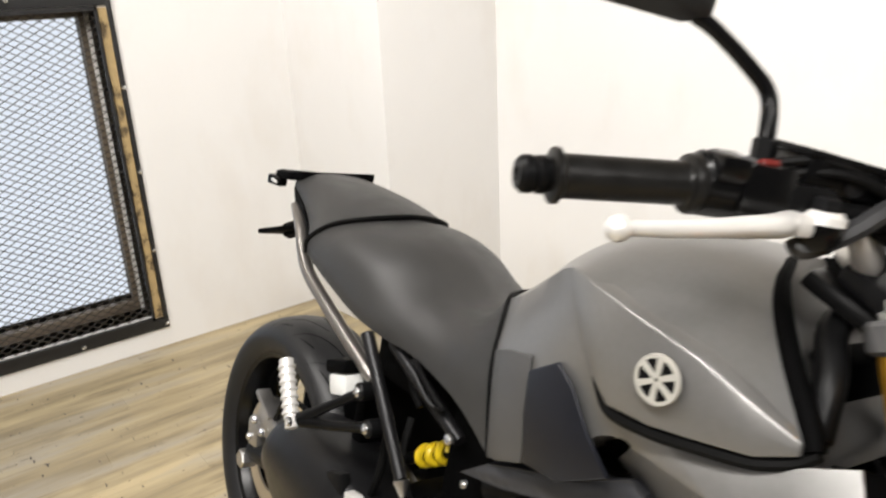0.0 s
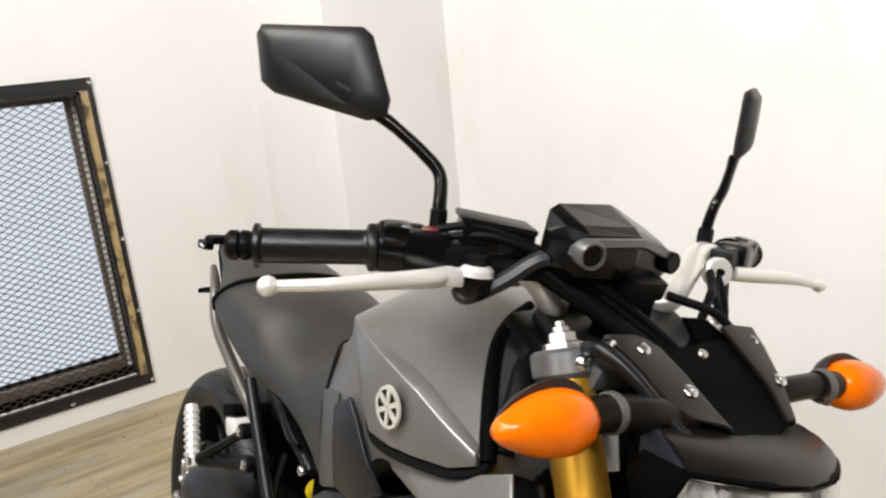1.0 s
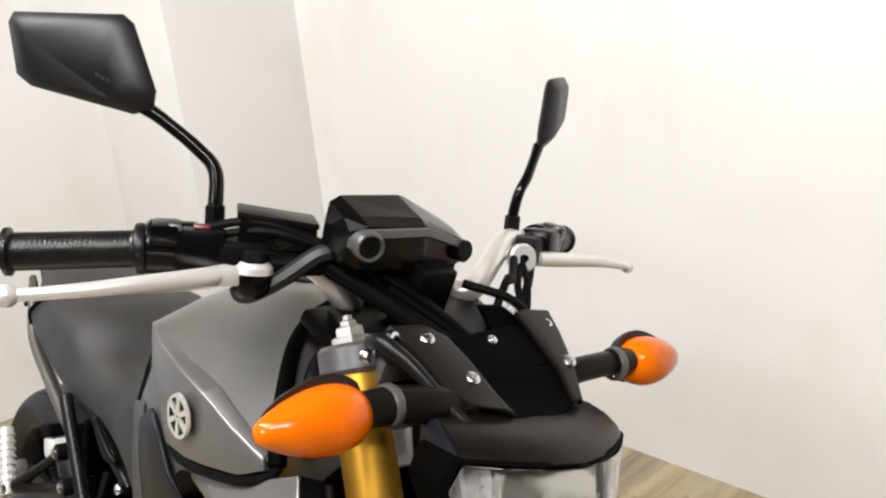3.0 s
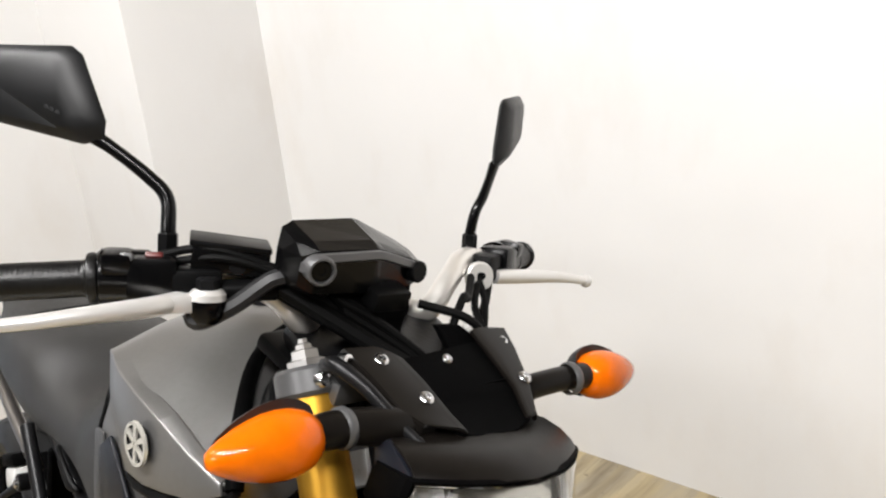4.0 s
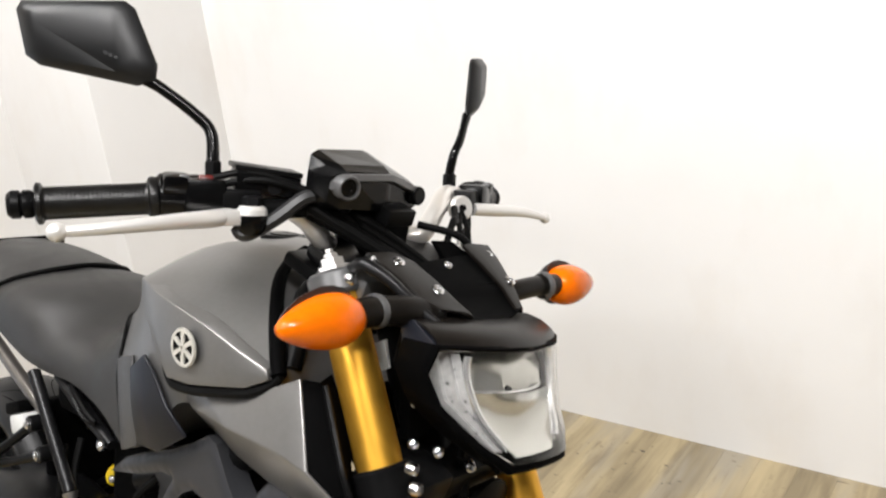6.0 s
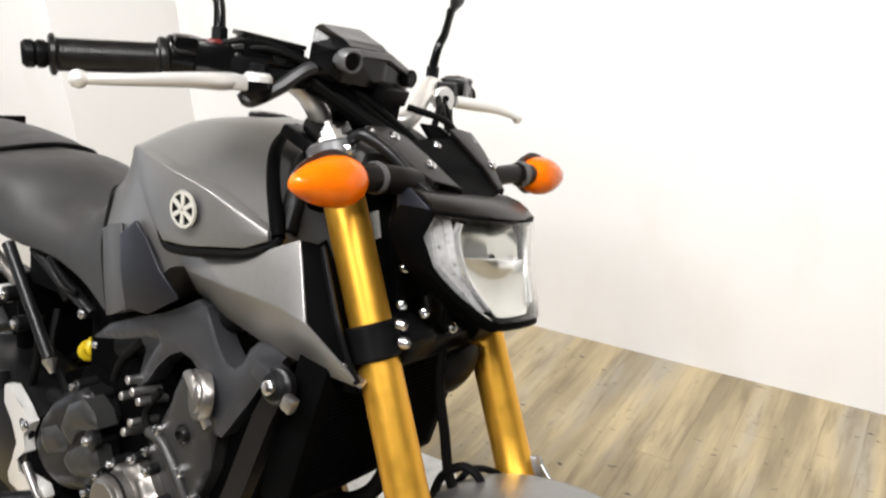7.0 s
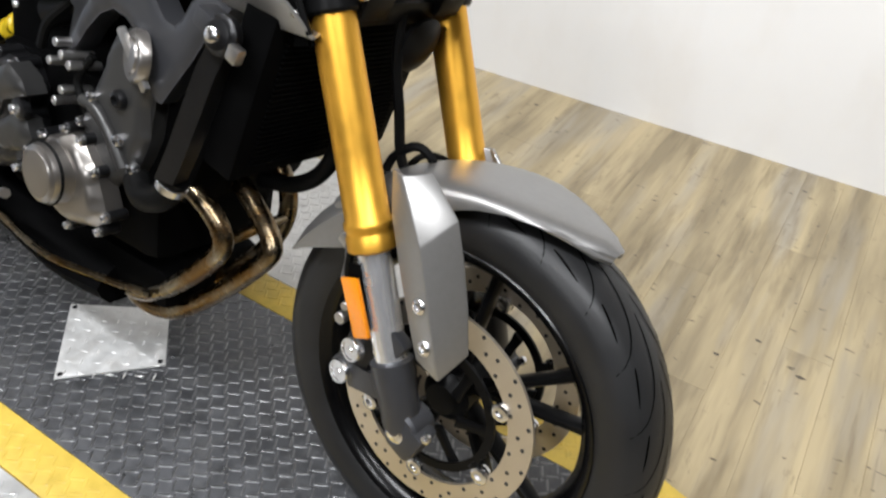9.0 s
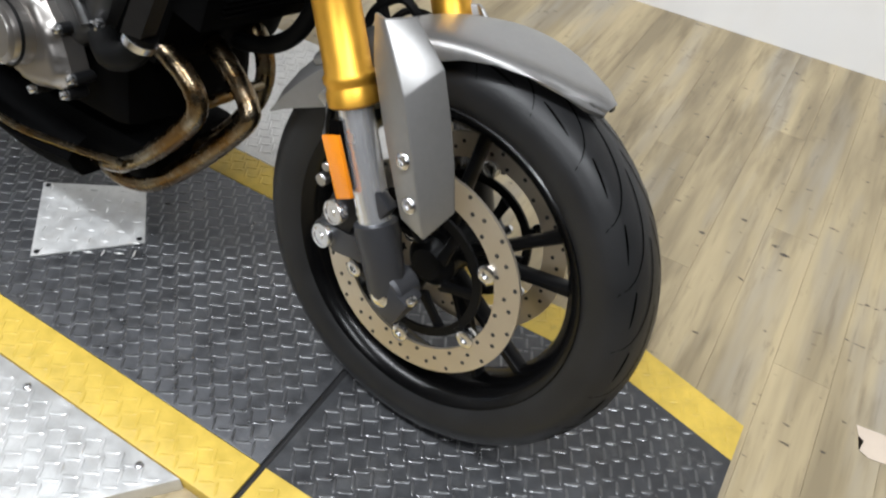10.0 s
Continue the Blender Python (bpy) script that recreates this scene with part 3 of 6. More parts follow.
def shell(rings, steps=4, fine=2, crease=()):
    """A closed skin over half-rings (centre, ..., low) on the left, mirrored to the right, smoothed along and across."""
    along = np.array(spline([np.ravel(r) for r in rings], steps)).reshape(-1, len(rings[0]), 3)
    out = []
    for ring in along:
        half = []
        cuts = [0, *crease, len(ring) - 1]
        for a, b in zip(cuts, cuts[1:]):
            piece = spline(list(ring[a : b + 1]), fine)
            half += piece if not half else piece[1:]
        out.append([Vector((p[0], -p[1], p[2])) for p in half[::-1]] + [Vector(p) for p in half[1:]])
    return loft(out)


def sheet(rows, s, steps=3, thick=0.004):
    """A curved panel from rows of points on the left (s=1) or right (s=-1), with thickness."""
    a = np.array(spline([np.ravel(r) for r in rows], steps)).reshape(-1, len(rows[0]), 3)
    grid = [[Vector((p[0], s * p[1], p[2])) for p in spline(list(r), steps)] for r in a]
    bm = loft(grid, caps=False, closed=False)
    bmesh.ops.recalc_face_normals(bm, faces=bm.faces)
    bmesh.ops.solidify(bm, geom=list(bm.faces), thickness=thick)
    return bm


def facets(rows, s, inner=0.0, bevel=0.0):
    """A folded panel with hard creases between rows, closed towards the bike's middle by a return of the given depth."""
    grid = [[Vector((p[0], s * p[1], p[2])) for p in r] for r in rows]
    bm = loft(grid, caps=False, closed=False)
    bmesh.ops.recalc_face_normals(bm, faces=bm.faces)
    bmesh.ops.solidify(bm, geom=list(bm.faces), thickness=inner or 0.004)
    if bevel:
        sharp = [e for e in bm.edges if len(e.link_faces) == 2 and e.calc_face_angle(0) > radians(12)]
        bmesh.ops.bevel(bm, geom=sharp, offset=bevel, segments=3, affect="EDGES", profile=0.5, clamp_overlap=True)
    return bm


# -- wheels --
TREAD = [(0, 0), (.07, .005), (.14, .02), (.21, .046), (.28, .085), (.34, .13), (.39, .19), (.44, .28), (.475, .37), (.495, .47)]  # half the section: share of the width, fall


def tyre_mesh(x, z, big, wide, rim_r):
    h = big - rim_r
    half = [(.36, rim_r - .006), (.42, rim_r + .002), (.47, rim_r + h * .22), (.497, rim_r + h * .42)] + [(k, big - h * d) for k, d in TREAD[:0:-1]]
    prof = [(-wide * k, r) for k, r in half] + [(0, big)] + [(wide * k, r) for k, r in half[::-1]]
    return lathe(prof, (x, 0, z), (0, 1, 0), 96, closed=True)


def tread_mesh(x, z, big, wide, count, front):
    """Sipes: thin curved strips over the tread, dark in place of shaded grooves."""
    bm = bmesh.new()
    h = big - 0.2155
    for k in range(count):
        for s in (-1, 1):
            a0 = 2 * math.pi * (k + (0.5 if s > 0 else 0)) / count
            pts = []
            short = k % 2
            for j in range(15):
                u = j / 14
                y = s * wide * ((0.05 + 0.15 * u + 0.27 * u ** 3) if not short else (0.34 + 0.05 * u))
                r = big - h * float(np.interp(abs(y) / wide, *zip(*TREAD))) + .0006
                a = a0 - front * (0.52 * u - 0.05 * u ** 4 if not short else 0.04 + 0.16 * u)
                pts.append((r, a, y, .0030 + .0042 * math.sin(math.pi * min(1, u + .08)) ** .6))
            for (r0, b0, y0, w0), (r1, b1, y1, w1) in zip(pts, pts[1:]):
                run = Vector(((b1 - b0) * big, y1 - y0)).normalized() * big / 2
                o0, o1 = Vector((-run.y, run.x)) * w0, Vector((-run.y, run.x)) * w1
                drop = lambda yy: big - h * float(np.interp(abs(yy) / wide, *zip(*TREAD))) + .0006
                vs = [bm.verts.new((x + drop(yy) * math.cos(b), yy, z + drop(yy) * math.sin(b))) for b, yy in ((b0 - o0.x / big, y0 - o0.y), (b1 - o1.x / big, y1 - o1.y), (b1 + o1.x / big, y1 + o1.y), (b0 + o0.x / big, y0 + o0.y))]
                bm.faces.new(vs)
    bmesh.ops.remove_doubles(bm, verts=bm.verts, dist=1e-5)
    return bm


def rim_mesh(x, z, rim_r, wide):
    w = wide * .40
    prof = [(-w, rim_r + .004), (-w - .004, rim_r), (-w, rim_r - .010), (-w * .8, rim_r - .016), (-w * .5, rim_r - .026), (0, rim_r - .030), (w * .5, rim_r - .026), (w * .8, rim_r - .016),
            (w, rim_r - .010), (w + .004, rim_r), (w, rim_r + .004), (0, rim_r - .020)]
    return lathe(prof, (x, 0, z), (0, 1, 0), 96, closed=True)


def spoke_mesh(x, z, a, r0, r1, lean):
    ca, sa = math.cos(a), math.sin(a)
    rings = []
    for u in (0, .3, .7, 1):
        r = r0 + (r1 - r0) * u
        off = lean * (u - .5) * 2
        hw, hd = 0.0085 - .002 * u * (1 - u) * 4, 0.016 - .004 * u
        c = Vector((x + r * ca - off * sa, 0, z + r * sa + off * ca))
        t = Vector((-sa, 0, ca))
        rings.append([c + t * (hw * i) + Vector((0, hd * j, 0)) for i, j in ((-1, -.6), (-.5, -1), (.5, -1), (1, -.6), (1, .6), (.5, 1), (-.5, 1), (-1, .6))])
    return loft(rings)


def disc_mesh(x, z, y, r0, r1, n=96):
    prof = [(-.0023, r0), (-.0023, r1), (.0023, r1), (.0023, r0)]
    return lathe(prof, (x, y, z), (0, 1, 0), n, closed=True)


WX, WZ, WR = -0.004, 0.289, 0.2885
front_wheel = turned("front_wheel", rim_mesh(WX, WZ, 0.2155, 0.116), M_GLOSS, bike, "gloss black cast rim")
turned("tyre", tyre_mesh(WX, WZ, WR, 0.116, 0.2155), M_RUBBER, front_wheel, "black road tyre")
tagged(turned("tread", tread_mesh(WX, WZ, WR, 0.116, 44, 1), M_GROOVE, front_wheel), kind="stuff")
turned("hub", lathe([(-.05, 0), (-.05, .022), (-.045, .028), (-.035, .036), (0, .030), (.035, .036), (.045, .028), (.05, .022), (.05, 0)], (WX, 0, WZ), (0, 1, 0), 32), M_SATIN, front_wheel)
for k in range(5):
    for d in (-0.17, 0.17):
        turned("spoke", spoke_mesh(WX, WZ, 2 * math.pi * k / 5 + 0.42 + d, 0.03, 0.198, .006 if d > 0 else -.006), M_SATIN, front_wheel)
for s in (-1, 1):
    y = s * .066
    rotor = turned("brake_disc", disc_mesh(WX, WZ, y, .113, .148), M_STEEL, front_wheel, "drilled steel brake disc")
    # small dark discs on both faces stand in for the shade of drilled holes
    holes = bmesh.new()
    for k in range(28):
        for j, r in enumerate((.119, .127, .135, .142)):
            if (k + j) % 2:
                continue
            a = 2 * math.pi * (k + .5 * (j // 2)) / 28
            for side in (-1, 1):
                lathe([(0, 0), (0, .0030), (.0006, .0030), (.0006, 0)], (WX + r * math.cos(a), y + side * .0022, WZ + r * math.sin(a)), (0, side, 0), 8, holes)
    tagged(turned("drill_pattern", holes, M_HOLE, rotor), kind="stuff")
    carrier = disc_mesh(WX, WZ, y, .082, .094, 64)
    for k in range(6):
        a = radians(28 + 60 * k)
        ca, sa = math.cos(a), math.sin(a)
        blend(carrier, spoke_mesh(WX, WZ, a + .5, .035, .086, .008), Matrix.Translation((0, y * .86, 0)) @ Matrix.Diagonal((1, .3, 1, 1)))
        blend(carrier, spoke_mesh(WX, WZ, a, .088, .104, 0), Matrix.Translation((0, y, 0)) @ Matrix.Diagonal((1, .25, 1, 1)))
        for side in (-1, 1):
            turned("bobbin", lathe([(0, .0125), (.0045, .012), (.0055, .010), (.0055, .0055), (.002, .005), (.002, 0)], (WX + .1065 * ca, y + side * .0020, WZ + .1065 * sa), (0, side, 0), 16), M_BOLT, rotor) if side == s or k % 2 else None
    turned("carrier", carrier, M_SATIN, rotor)

RX, RZ, RR = -1.447, 0.295, 0.295
rear_wheel = part("rear_wheel", rim_mesh(RX, RZ, 0.2155, 0.17), M_GLOSS, bike, "gloss black cast rim")
part("tyre", tyre_mesh(RX, RZ, RR, 0.178, 0.2155), M_RUBBER, rear_wheel, "wide black road tyre")
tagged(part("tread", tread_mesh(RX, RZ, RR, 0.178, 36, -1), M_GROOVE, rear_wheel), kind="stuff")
part("hub", rod((RX, -.08, RZ), (RX, .08, RZ), .045, seg=24), M_SATIN, rear_wheel)
for k in range(5):
    for d in (-0.17, 0.17):
        part("spoke", spoke_mesh(RX, RZ, 2 * math.pi * k / 5 + 0.2 + d, 0.04, 0.2, .006 if d > 0 else -.006), M_SATIN, rear_wheel)
part("brake_disc", disc_mesh(RX, RZ, -.075, .085, .122, 64), M_STEEL, rear_wheel, "steel brake disc")

# -- fork --
for s in (-1, 1):
    tube_ = lathe([(0, 0), (0, .0265), (.003, .0305), (.018, .0305), (.022, .0285), (.026, .0285), (.029, .0305), (.036, .0305), (.040, .0275), (.12, .0268), (.45, .0262), (.526, .0262), (.526, 0)], fork_p(.488, s), AX, 40)
    leg = turned("fork_tube", tube_, M_GOLD, bike, "gold anodised outer fork tube")
    turned("slider", rod(fork_p(.35, s), fork_p(.492, s), .0212, seg=32), M_STANCHION, leg, "chromed inner fork tube")
    foot = lathe([(0, .021), (.012, .025), (.055, .0260), (.078, .0285), (.098, .0275), (.101, .022), (.101, 0)], fork_p(.268, s), AX, 24)
    rod((WX - .006, s * (FORK_Y - .028), WZ - .012), (WX - .006, s * (FORK_Y + .017), WZ - .012), .027, seg=24, bm=foot)
    obox((fork_x(.262) + .008, s * FORK_Y, .268), (.045, .040, .05), (0, 23, 0), .010, foot)
    slab([(-.055, s * .125, .34), (-.045, s * .125, .30), (-.10, s * .125, .292), (-.135, s * .125, .318), (-.12, s * .125, .335), (-.08, s * .125, .325)], (0, -s * .022, 0), .004, foot)
    blend(foot, obox((-.055, 0, .39), (.05, .02, .03), (0, 30, 0), .005), Matrix.Translation((0, s * .115, 0)))
    turned("fork_foot", foot, M_FRAME, leg, "dark cast fork foot")
    cap = lathe([(0, 0), (0, .012), (.004, .0135), (.006, .0095), (.006, 0)], (WX - .010, s * (FORK_Y + .016), WZ - .016), (0, s, 0), 16)
    turned("axle_end", cap, M_BOLT, leg)
    turned("pinch_bolt", bolt((WX + .030, s * (FORK_Y + .008), WZ - .002), (0.3, s, 0), .007, .007), M_BOLT, leg)
    cal = obox((-.098, s * .098, .345), (.05, .052, .095), (0, 18, 0), .012)
    obox((-.115, s * .060, .36), (.05, .03, .08), (0, 18, 0), .010, cal)
    calip = turned("brake_caliper", cal, M_DARKALU, leg, "dark grey brake caliper")
    for px, pz in ((-.100, .352), (-.113, .311)):
        turned("piston_cap", lathe([(0, .017), (.010, .0168), (.012, .0155), (.012, .013), (.0105, .0125), (.0105, .004), (.012, .003), (.012, 0)], (px, s * .121, pz), (-.15, s, .05), 24), M_BOLT, calip, "bright round piston cap")
    rod((-.128, s * .117, .385), (-.128, s * .130, .385), .008, bm=(bb := bmesh.new()))
    rod((-.123, s * .117, .405), (-.123, s * .130, .405), .006, bm=bb)
    turned("caliper_bolts", bb, M_ALU, calip)
    refl = slab([(-.125, s * .143, .451), (-.098, s * .148, .463), (-.066, s * .148, .396), (-.091, s * .143, .381)], (0, -s * .006, 0), .0015)
    turned("side_reflector", refl, M_AMBER, leg, "amber side reflector")
    turned("reflector_bracket", slab([(-.122, s * .136, .47), (-.105, s * .138, .475), (-.075, s * .138, .40), (-.088, s * .136, .385)], (0, -s * .004, 0)), M_BLACK, leg)
    # brake hose to the caliper
    turned("brake_hose", tube([(-.118, s * .10, .39), (-.135, s * .115, .44), (-.125, s * .125, .50), (-.14, s * .085, .545), (-.165, s * .055, .555), (-.172, s * .022, .540)], .0048, 8), M_TRIM, leg)
    # lower and upper yoke rings
    ring = rod(fork_p(.737, s), fork_p(.778, s), .0345, seg=32, bevel=.1)
    obox((fork_x(.757) + .018, s * (FORK_Y - .038), .760), (.05, .05, .036), (0, 23, 0), .005, ring)
    turned("yoke_clamp", ring, M_SATIN, leg)
    for k, (bz, bxx) in enumerate(((.791, -.178), (.771, -.171))):
        turned("yoke_bolt", bolt((bxx - .012, s * (FORK_Y - .003), bz - .004), (1, s * -.15, .1), .0075, .012), M_BOLT, leg)
    top = rod(fork_p(.957, s), fork_p(.983, s), .0335, seg=32, bevel=.12)
    obox((fork_x(.97) + .022, s * (FORK_Y - .030), .975), (.045, .055, .028), (0, 23, 0), .006, top)
    turned("top_clamp", top, M_CLAMP, leg)
    turned("clamp_bolt", bolt((-.288, s * (FORK_Y + .006), .980), (1, -s * .2, .25), .0085, .010), M_BOLT, leg)
    turned("fork_cap", lathe([(0, .021), (.006, .021), (.008, .015), (.016, .0145), (.018, .009), (.022, .0085), (.024, .005), (.028, .005), (.028, 0)], fork_p(.983, s), AX, 6), M_ALU, leg, "bright fork adjuster cap")

# yokes between the legs
yoke = bmesh.new()
obox((fork_x(.757) - .02, 0, .757), (.10, .20, .034), (0, 23, 0), .008, yoke)
turned("lower_yoke", yoke, M_SATIN, bike)
yoke = bmesh.new()
obox((fork_x(.97) - .025, 0, .982), (.11, .20, .022), (0, 23, 0), .008, yoke)
turned("top_yoke", yoke, M_DARKALU, bike)
turned("steering_stem", rod((fork_x(.75) - .035, 0, .75), (fork_x(1.0) - .035, 0, 1.0), .03), M_SATIN, bike)

# fork side covers and mudguard
for s in (-1, 1):
    cover = facets([
        [(-.084, .134, .607), (-.072, .138, .556), (-.046, .142, .50), (-.022, .144, .45), (.001, .145, .403)],
        [(-.060, .149, .611), (-.016, .156, .545), (.007, .157, .49), (.026, .157, .44), (.040, .153, .397)],
        [(-.040, .121, .616), (.003, .119, .576), (.021, .117, .53), (.038, .116, .48), (.054, .119, .427)]], s, .006, .0022)
    cover.transform(Matrix.Translation((-.045, -.020, -.036) if s > 0 else (0, 0, 0)))
    guard = turned("fork_cover", cover, M_GREY, bike, "folded matt grey fork cover")
    if s > 0:
        continue
    turned("cover_bolt", bolt((-.003, s * .152 - (.028 if s > 0 else 0), .477), (-.1, s, .05), .0095, .006), M_BOLT, guard)
    turned("cover_bolt", bolt((.015, s * .153 - (.028 if s > 0 else 0), .431), (-.1, s, .05), .0095, .006), M_BOLT, guard)

rows = []
for k in range(15):
    u = k / 14
    a = radians(163 - (163 - 61) * u)
    r = WR + .016 + .014 * max(0, u - .62) / .38
    w_ = (.066 + .011 * math.sin(math.pi * min(1, u * 1.15))) * (1 - .80 * (max(0, u - .70) / .30) ** 2.6)
    drop = .016 + .030 * math.exp(-((u - .52) / .17) ** 2) - .006 * max(0, u - .7) / .3
    c, s_ = math.cos(a), math.sin(a)
    row = []
    for v in (-1, -.97, -.8, -.45, 0, .45, .8, .97, 1):
        fall = drop if abs(v) == 1 else (.012 if abs(v) == .97 else .018 * v * v * .5)
        rr = r - fall
        row.append((WX + rr * c, w_ * v, WZ + rr * s_))
    rows.append(row)
mud = loft([[Vector(p) for p in r] for r in rows[4:]], caps=False, closed=False)
bmesh.ops.recalc_face_normals(mud, faces=mud.faces)
bmesh.ops.solidify(mud, geom=list(mud.faces), thickness=.003)
bmesh.ops.subdivide_edges(mud, edges=list(mud.edges), cuts=1, smooth=.4, use_grid_fill=True)
mudguard = turned("front_mudguard", mud, M_GREY, bike, "matt grey front mudguard")
arc = [radians(a) for a in (158, 150, 142, 134, 125)]
for s in (-1, 1):
    flap_rows = [[(WX + r * math.cos(a), w_, WZ + r * math.sin(a)) for a in arc] for r, w_ in ((.303, 0), (.301, .030), (.294, .062))]
    flap_rows += [[(-.264, .080, .4075), (-.243, .080, .437), (-.221, .080, .462), (-.196, .080, .4865), (-.165, .080, .511)], [(-.262, .080, .4065), (-.2405, .080, .419), (-.2215, .080, .428), (-.189, .080, .4427), (-.1565, .080, .4575)]]
    turned("rear_flap", facets(flap_rows, s, .003, .002), M_GREY, mudguard, "folded matt grey rear flap")
guide = turned("hose_guide", obox((-.168, -.087, .466), (.018, .010, .014), (0, 30, 0), .003), M_ALU, mudguard, "small bright hose guide")
turned("guide_hose", tube([(-.166, -.087, .474), (-.161, -.089, .455), (-.158, -.090, .440), (-.161, -.090, .415)], .0042, 8), M_CLAMP, guide)

# -- headlight --
def lens_point(u, v):
    """u across from -1 to 1, v from the top 0 to the bottom 1."""
    at = lambda *q: float(np.interp(v, [0, .25, .55, .8, 1], q))
    half, xe, xc, zz = at(.105, .112, .100, .075, .048), at(-.155, -.163, -.150, -.116, -.096), at(-.116, -.109, -.100, -.094, -.090), at(.915, .888, .850, .819, .799)
    return Vector((xc + (xe - xc) * abs(u) ** 2, half * u, zz - TILT * half * u))


TILT = .08  # the lamp sits slightly askew

lens = loft([[lens_point(-1 + i / 10, j / 12) for i in range(21)] for j in range(13)], caps=False, closed=False)
bmesh.ops.recalc_face_normals(lens, faces=lens.faces)
bmesh.ops.solidify(lens, geom=list(lens.faces), thickness=.003)
rim_ = [lens_point(-1 + i / 5, 0) for i in range(11)] + [lens_point(1, j / 8) for j in range(1, 9)] + [lens_point(1 - i / 5, 1) for i in range(1, 11)] + [lens_point(-1, 1 - j / 8) for j in range(1, 8)]
mid = Vector((-.14, 0, .872))
def chin(p, out, deep):
    """The body outside the lens: a rim, then cheeks that run back."""
    low = max(0, (.872 - p.z) / .07)
    return Vector((p.x - deep, p.y * (1 + out * .09 / .1), p.z + (p.z - .866) * out * 1.3 - out * .05 * low))


back = [[p + (p - mid).normalized() * .001 for p in rim_],
        [chin(p, .05, -.001) for p in rim_],
        [chin(p, .085, .004) for p in rim_],
        [chin(p, .06, .048) for p in rim_],
        [Vector((-.235 + .1 * (p.x + .1), p.y * .75, .885 + (p.z - mid.z) * .8)) for p in rim_]]
house = loft(back, caps=False)
house.faces.new([v for v in house.verts][-len(rim_):])
headlight = turned("headlight", house, M_BLACK, bike, "angular black headlight housing")
turned("lens", lens, M_LENS, headlight, "clear headlight lens").visible_shadow = False
def bowl(u0, u1, v0, v1, deep, near=0.010):
    """A concave cell of the reflector behind the lens."""
    rows = []
    for j in range(9):
        rows.append([])
        for i in range(13):
            a, c = i / 12, j / 8
            p = lens_point(u0 + (u1 - u0) * a, v0 + (v1 - v0) * c)
            rows[-1].append(Vector((p.x - near - deep * math.sin(math.pi * a) ** .6 * math.sin(math.pi * c) ** .6, p.y, p.z)))
    return loft(rows, caps=False, closed=False)


turned("reflector", bowl(-.66, .68, .40, .97, .020), M_REFL, headlight, "bright reflector bowl")


def flutes(u0, u1, v0, v1, n, near, deep):
    """Upright flutes of a reflector behind the lens."""
    rows = []
    for v in (v0, (v0 + v1) / 2, v1):
        rows.append([lens_point(u0 + (u1 - u0) * i / n, v) + Vector((-near - deep * (i % 2) - (.012 if v == v0 else 0), 0, 0)) for i in range(n + 1)])
    return loft(rows, caps=False, closed=False)


turned("reflector_flutes", flutes(-.66, .68, .02, .41, 7, .020, .007), M_REFL, headlight, "fluted upper reflector")
for s in (-1, 1):
    turned("side_cell", flutes(s * .72, s * .99, .02, .90, 5, .008, .005), M_SIDECELL, headlight, "grey side cell of the lamp")
    for u, r in ((.70, .0042),):
        turned("cell_ridge", tube([lens_point(s * u, v) + Vector((-.008, 0, 0)) for v in (.06, .2, .4, .6, .75, .86)], r, 8), M_CHROME, headlight)
turned("reflector_step", tube([lens_point(u, .41) + Vector((-.020, 0, 0)) for u in (-.6, -.3, 0, .3, .6)], .002, 6), M_CHROME, headlight)
turned("bulb_shade", lathe([(0, 0), (0, .0075), (.006, .0095), (.012, .0075), (.012, 0)], (-.140, -.022, .868), (1, 0, 0), 20), M_DARKALU, headlight)
HOOD_U = [-1, -.97, -.85, -.6, -.3, 0, .3, .6, .85, .97, 1]


def hood_row(half, xc, xe, z, power=1.7):
    return [Vector((xc + (xe - xc) * abs(u) ** power, half * u, z - TILT * half * u)) for u in HOOD_U]


hood = loft([
    hood_row(.100, -.130, -.172, .9125),
    hood_row(.1065, -.116, -.156, .9125),
    hood_row(.1080, -.1145, -.1550, .9150),
    hood_row(.1080, -.1150, -.1555, .9190),
    hood_row(.1065, -.1260, -.1620, .9270),
    hood_row(.1045, -.150, -.176, .9350),
    hood_row(.1020, -.190, -.196, .9400),
    hood_row(.0980, -.235, -.236, .9390)], caps=False, closed=False)
bmesh.ops.recalc_face_normals(hood, faces=hood.faces)
bmesh.ops.solidify(hood, geom=list(hood.faces), thickness=.003)
turned("hood", hood, M_HOOD, headlight, "brown-black satin hood over the lens")
for s in (-1, 1):
    cheek = slab([(x, s * y, z - TILT * s * y) for x, y, z in ((-.157, .1085, .918), (-.168, .1165, .886), (-.203, .1125, .884), (-.214, .106, .932), (-.197, .1045, .940))], (0, -s * .006, 0), .0015)
    turned("cheek", cheek, M_KNEE, headlight, "satin side cheek of the headlight")

# screen plate above the headlight
def plate_z(x, y):
    return .9445 + .655 * (-.178 - x) - .045 * (y + .05)


def folded(rows, thick=.004, bevel=.0012):
    """Rows of (x, y, height over the plate's plane), skinned with hard folds."""
    bm = loft([[Vector((x, y, plate_z(x, y) + h)) for x, y, h in r] for r in rows], caps=False, closed=False)
    bmesh.ops.recalc_face_normals(bm, faces=bm.faces)
    bmesh.ops.solidify(bm, geom=list(bm.faces), thickness=thick)
    bmesh.ops.bevel(bm, geom=[e for e in bm.edges if len(e.link_faces) == 2 and e.calc_face_angle(0) > radians(14)], offset=bevel, segments=2, affect="EDGES", clamp_overlap=True)
    return bm


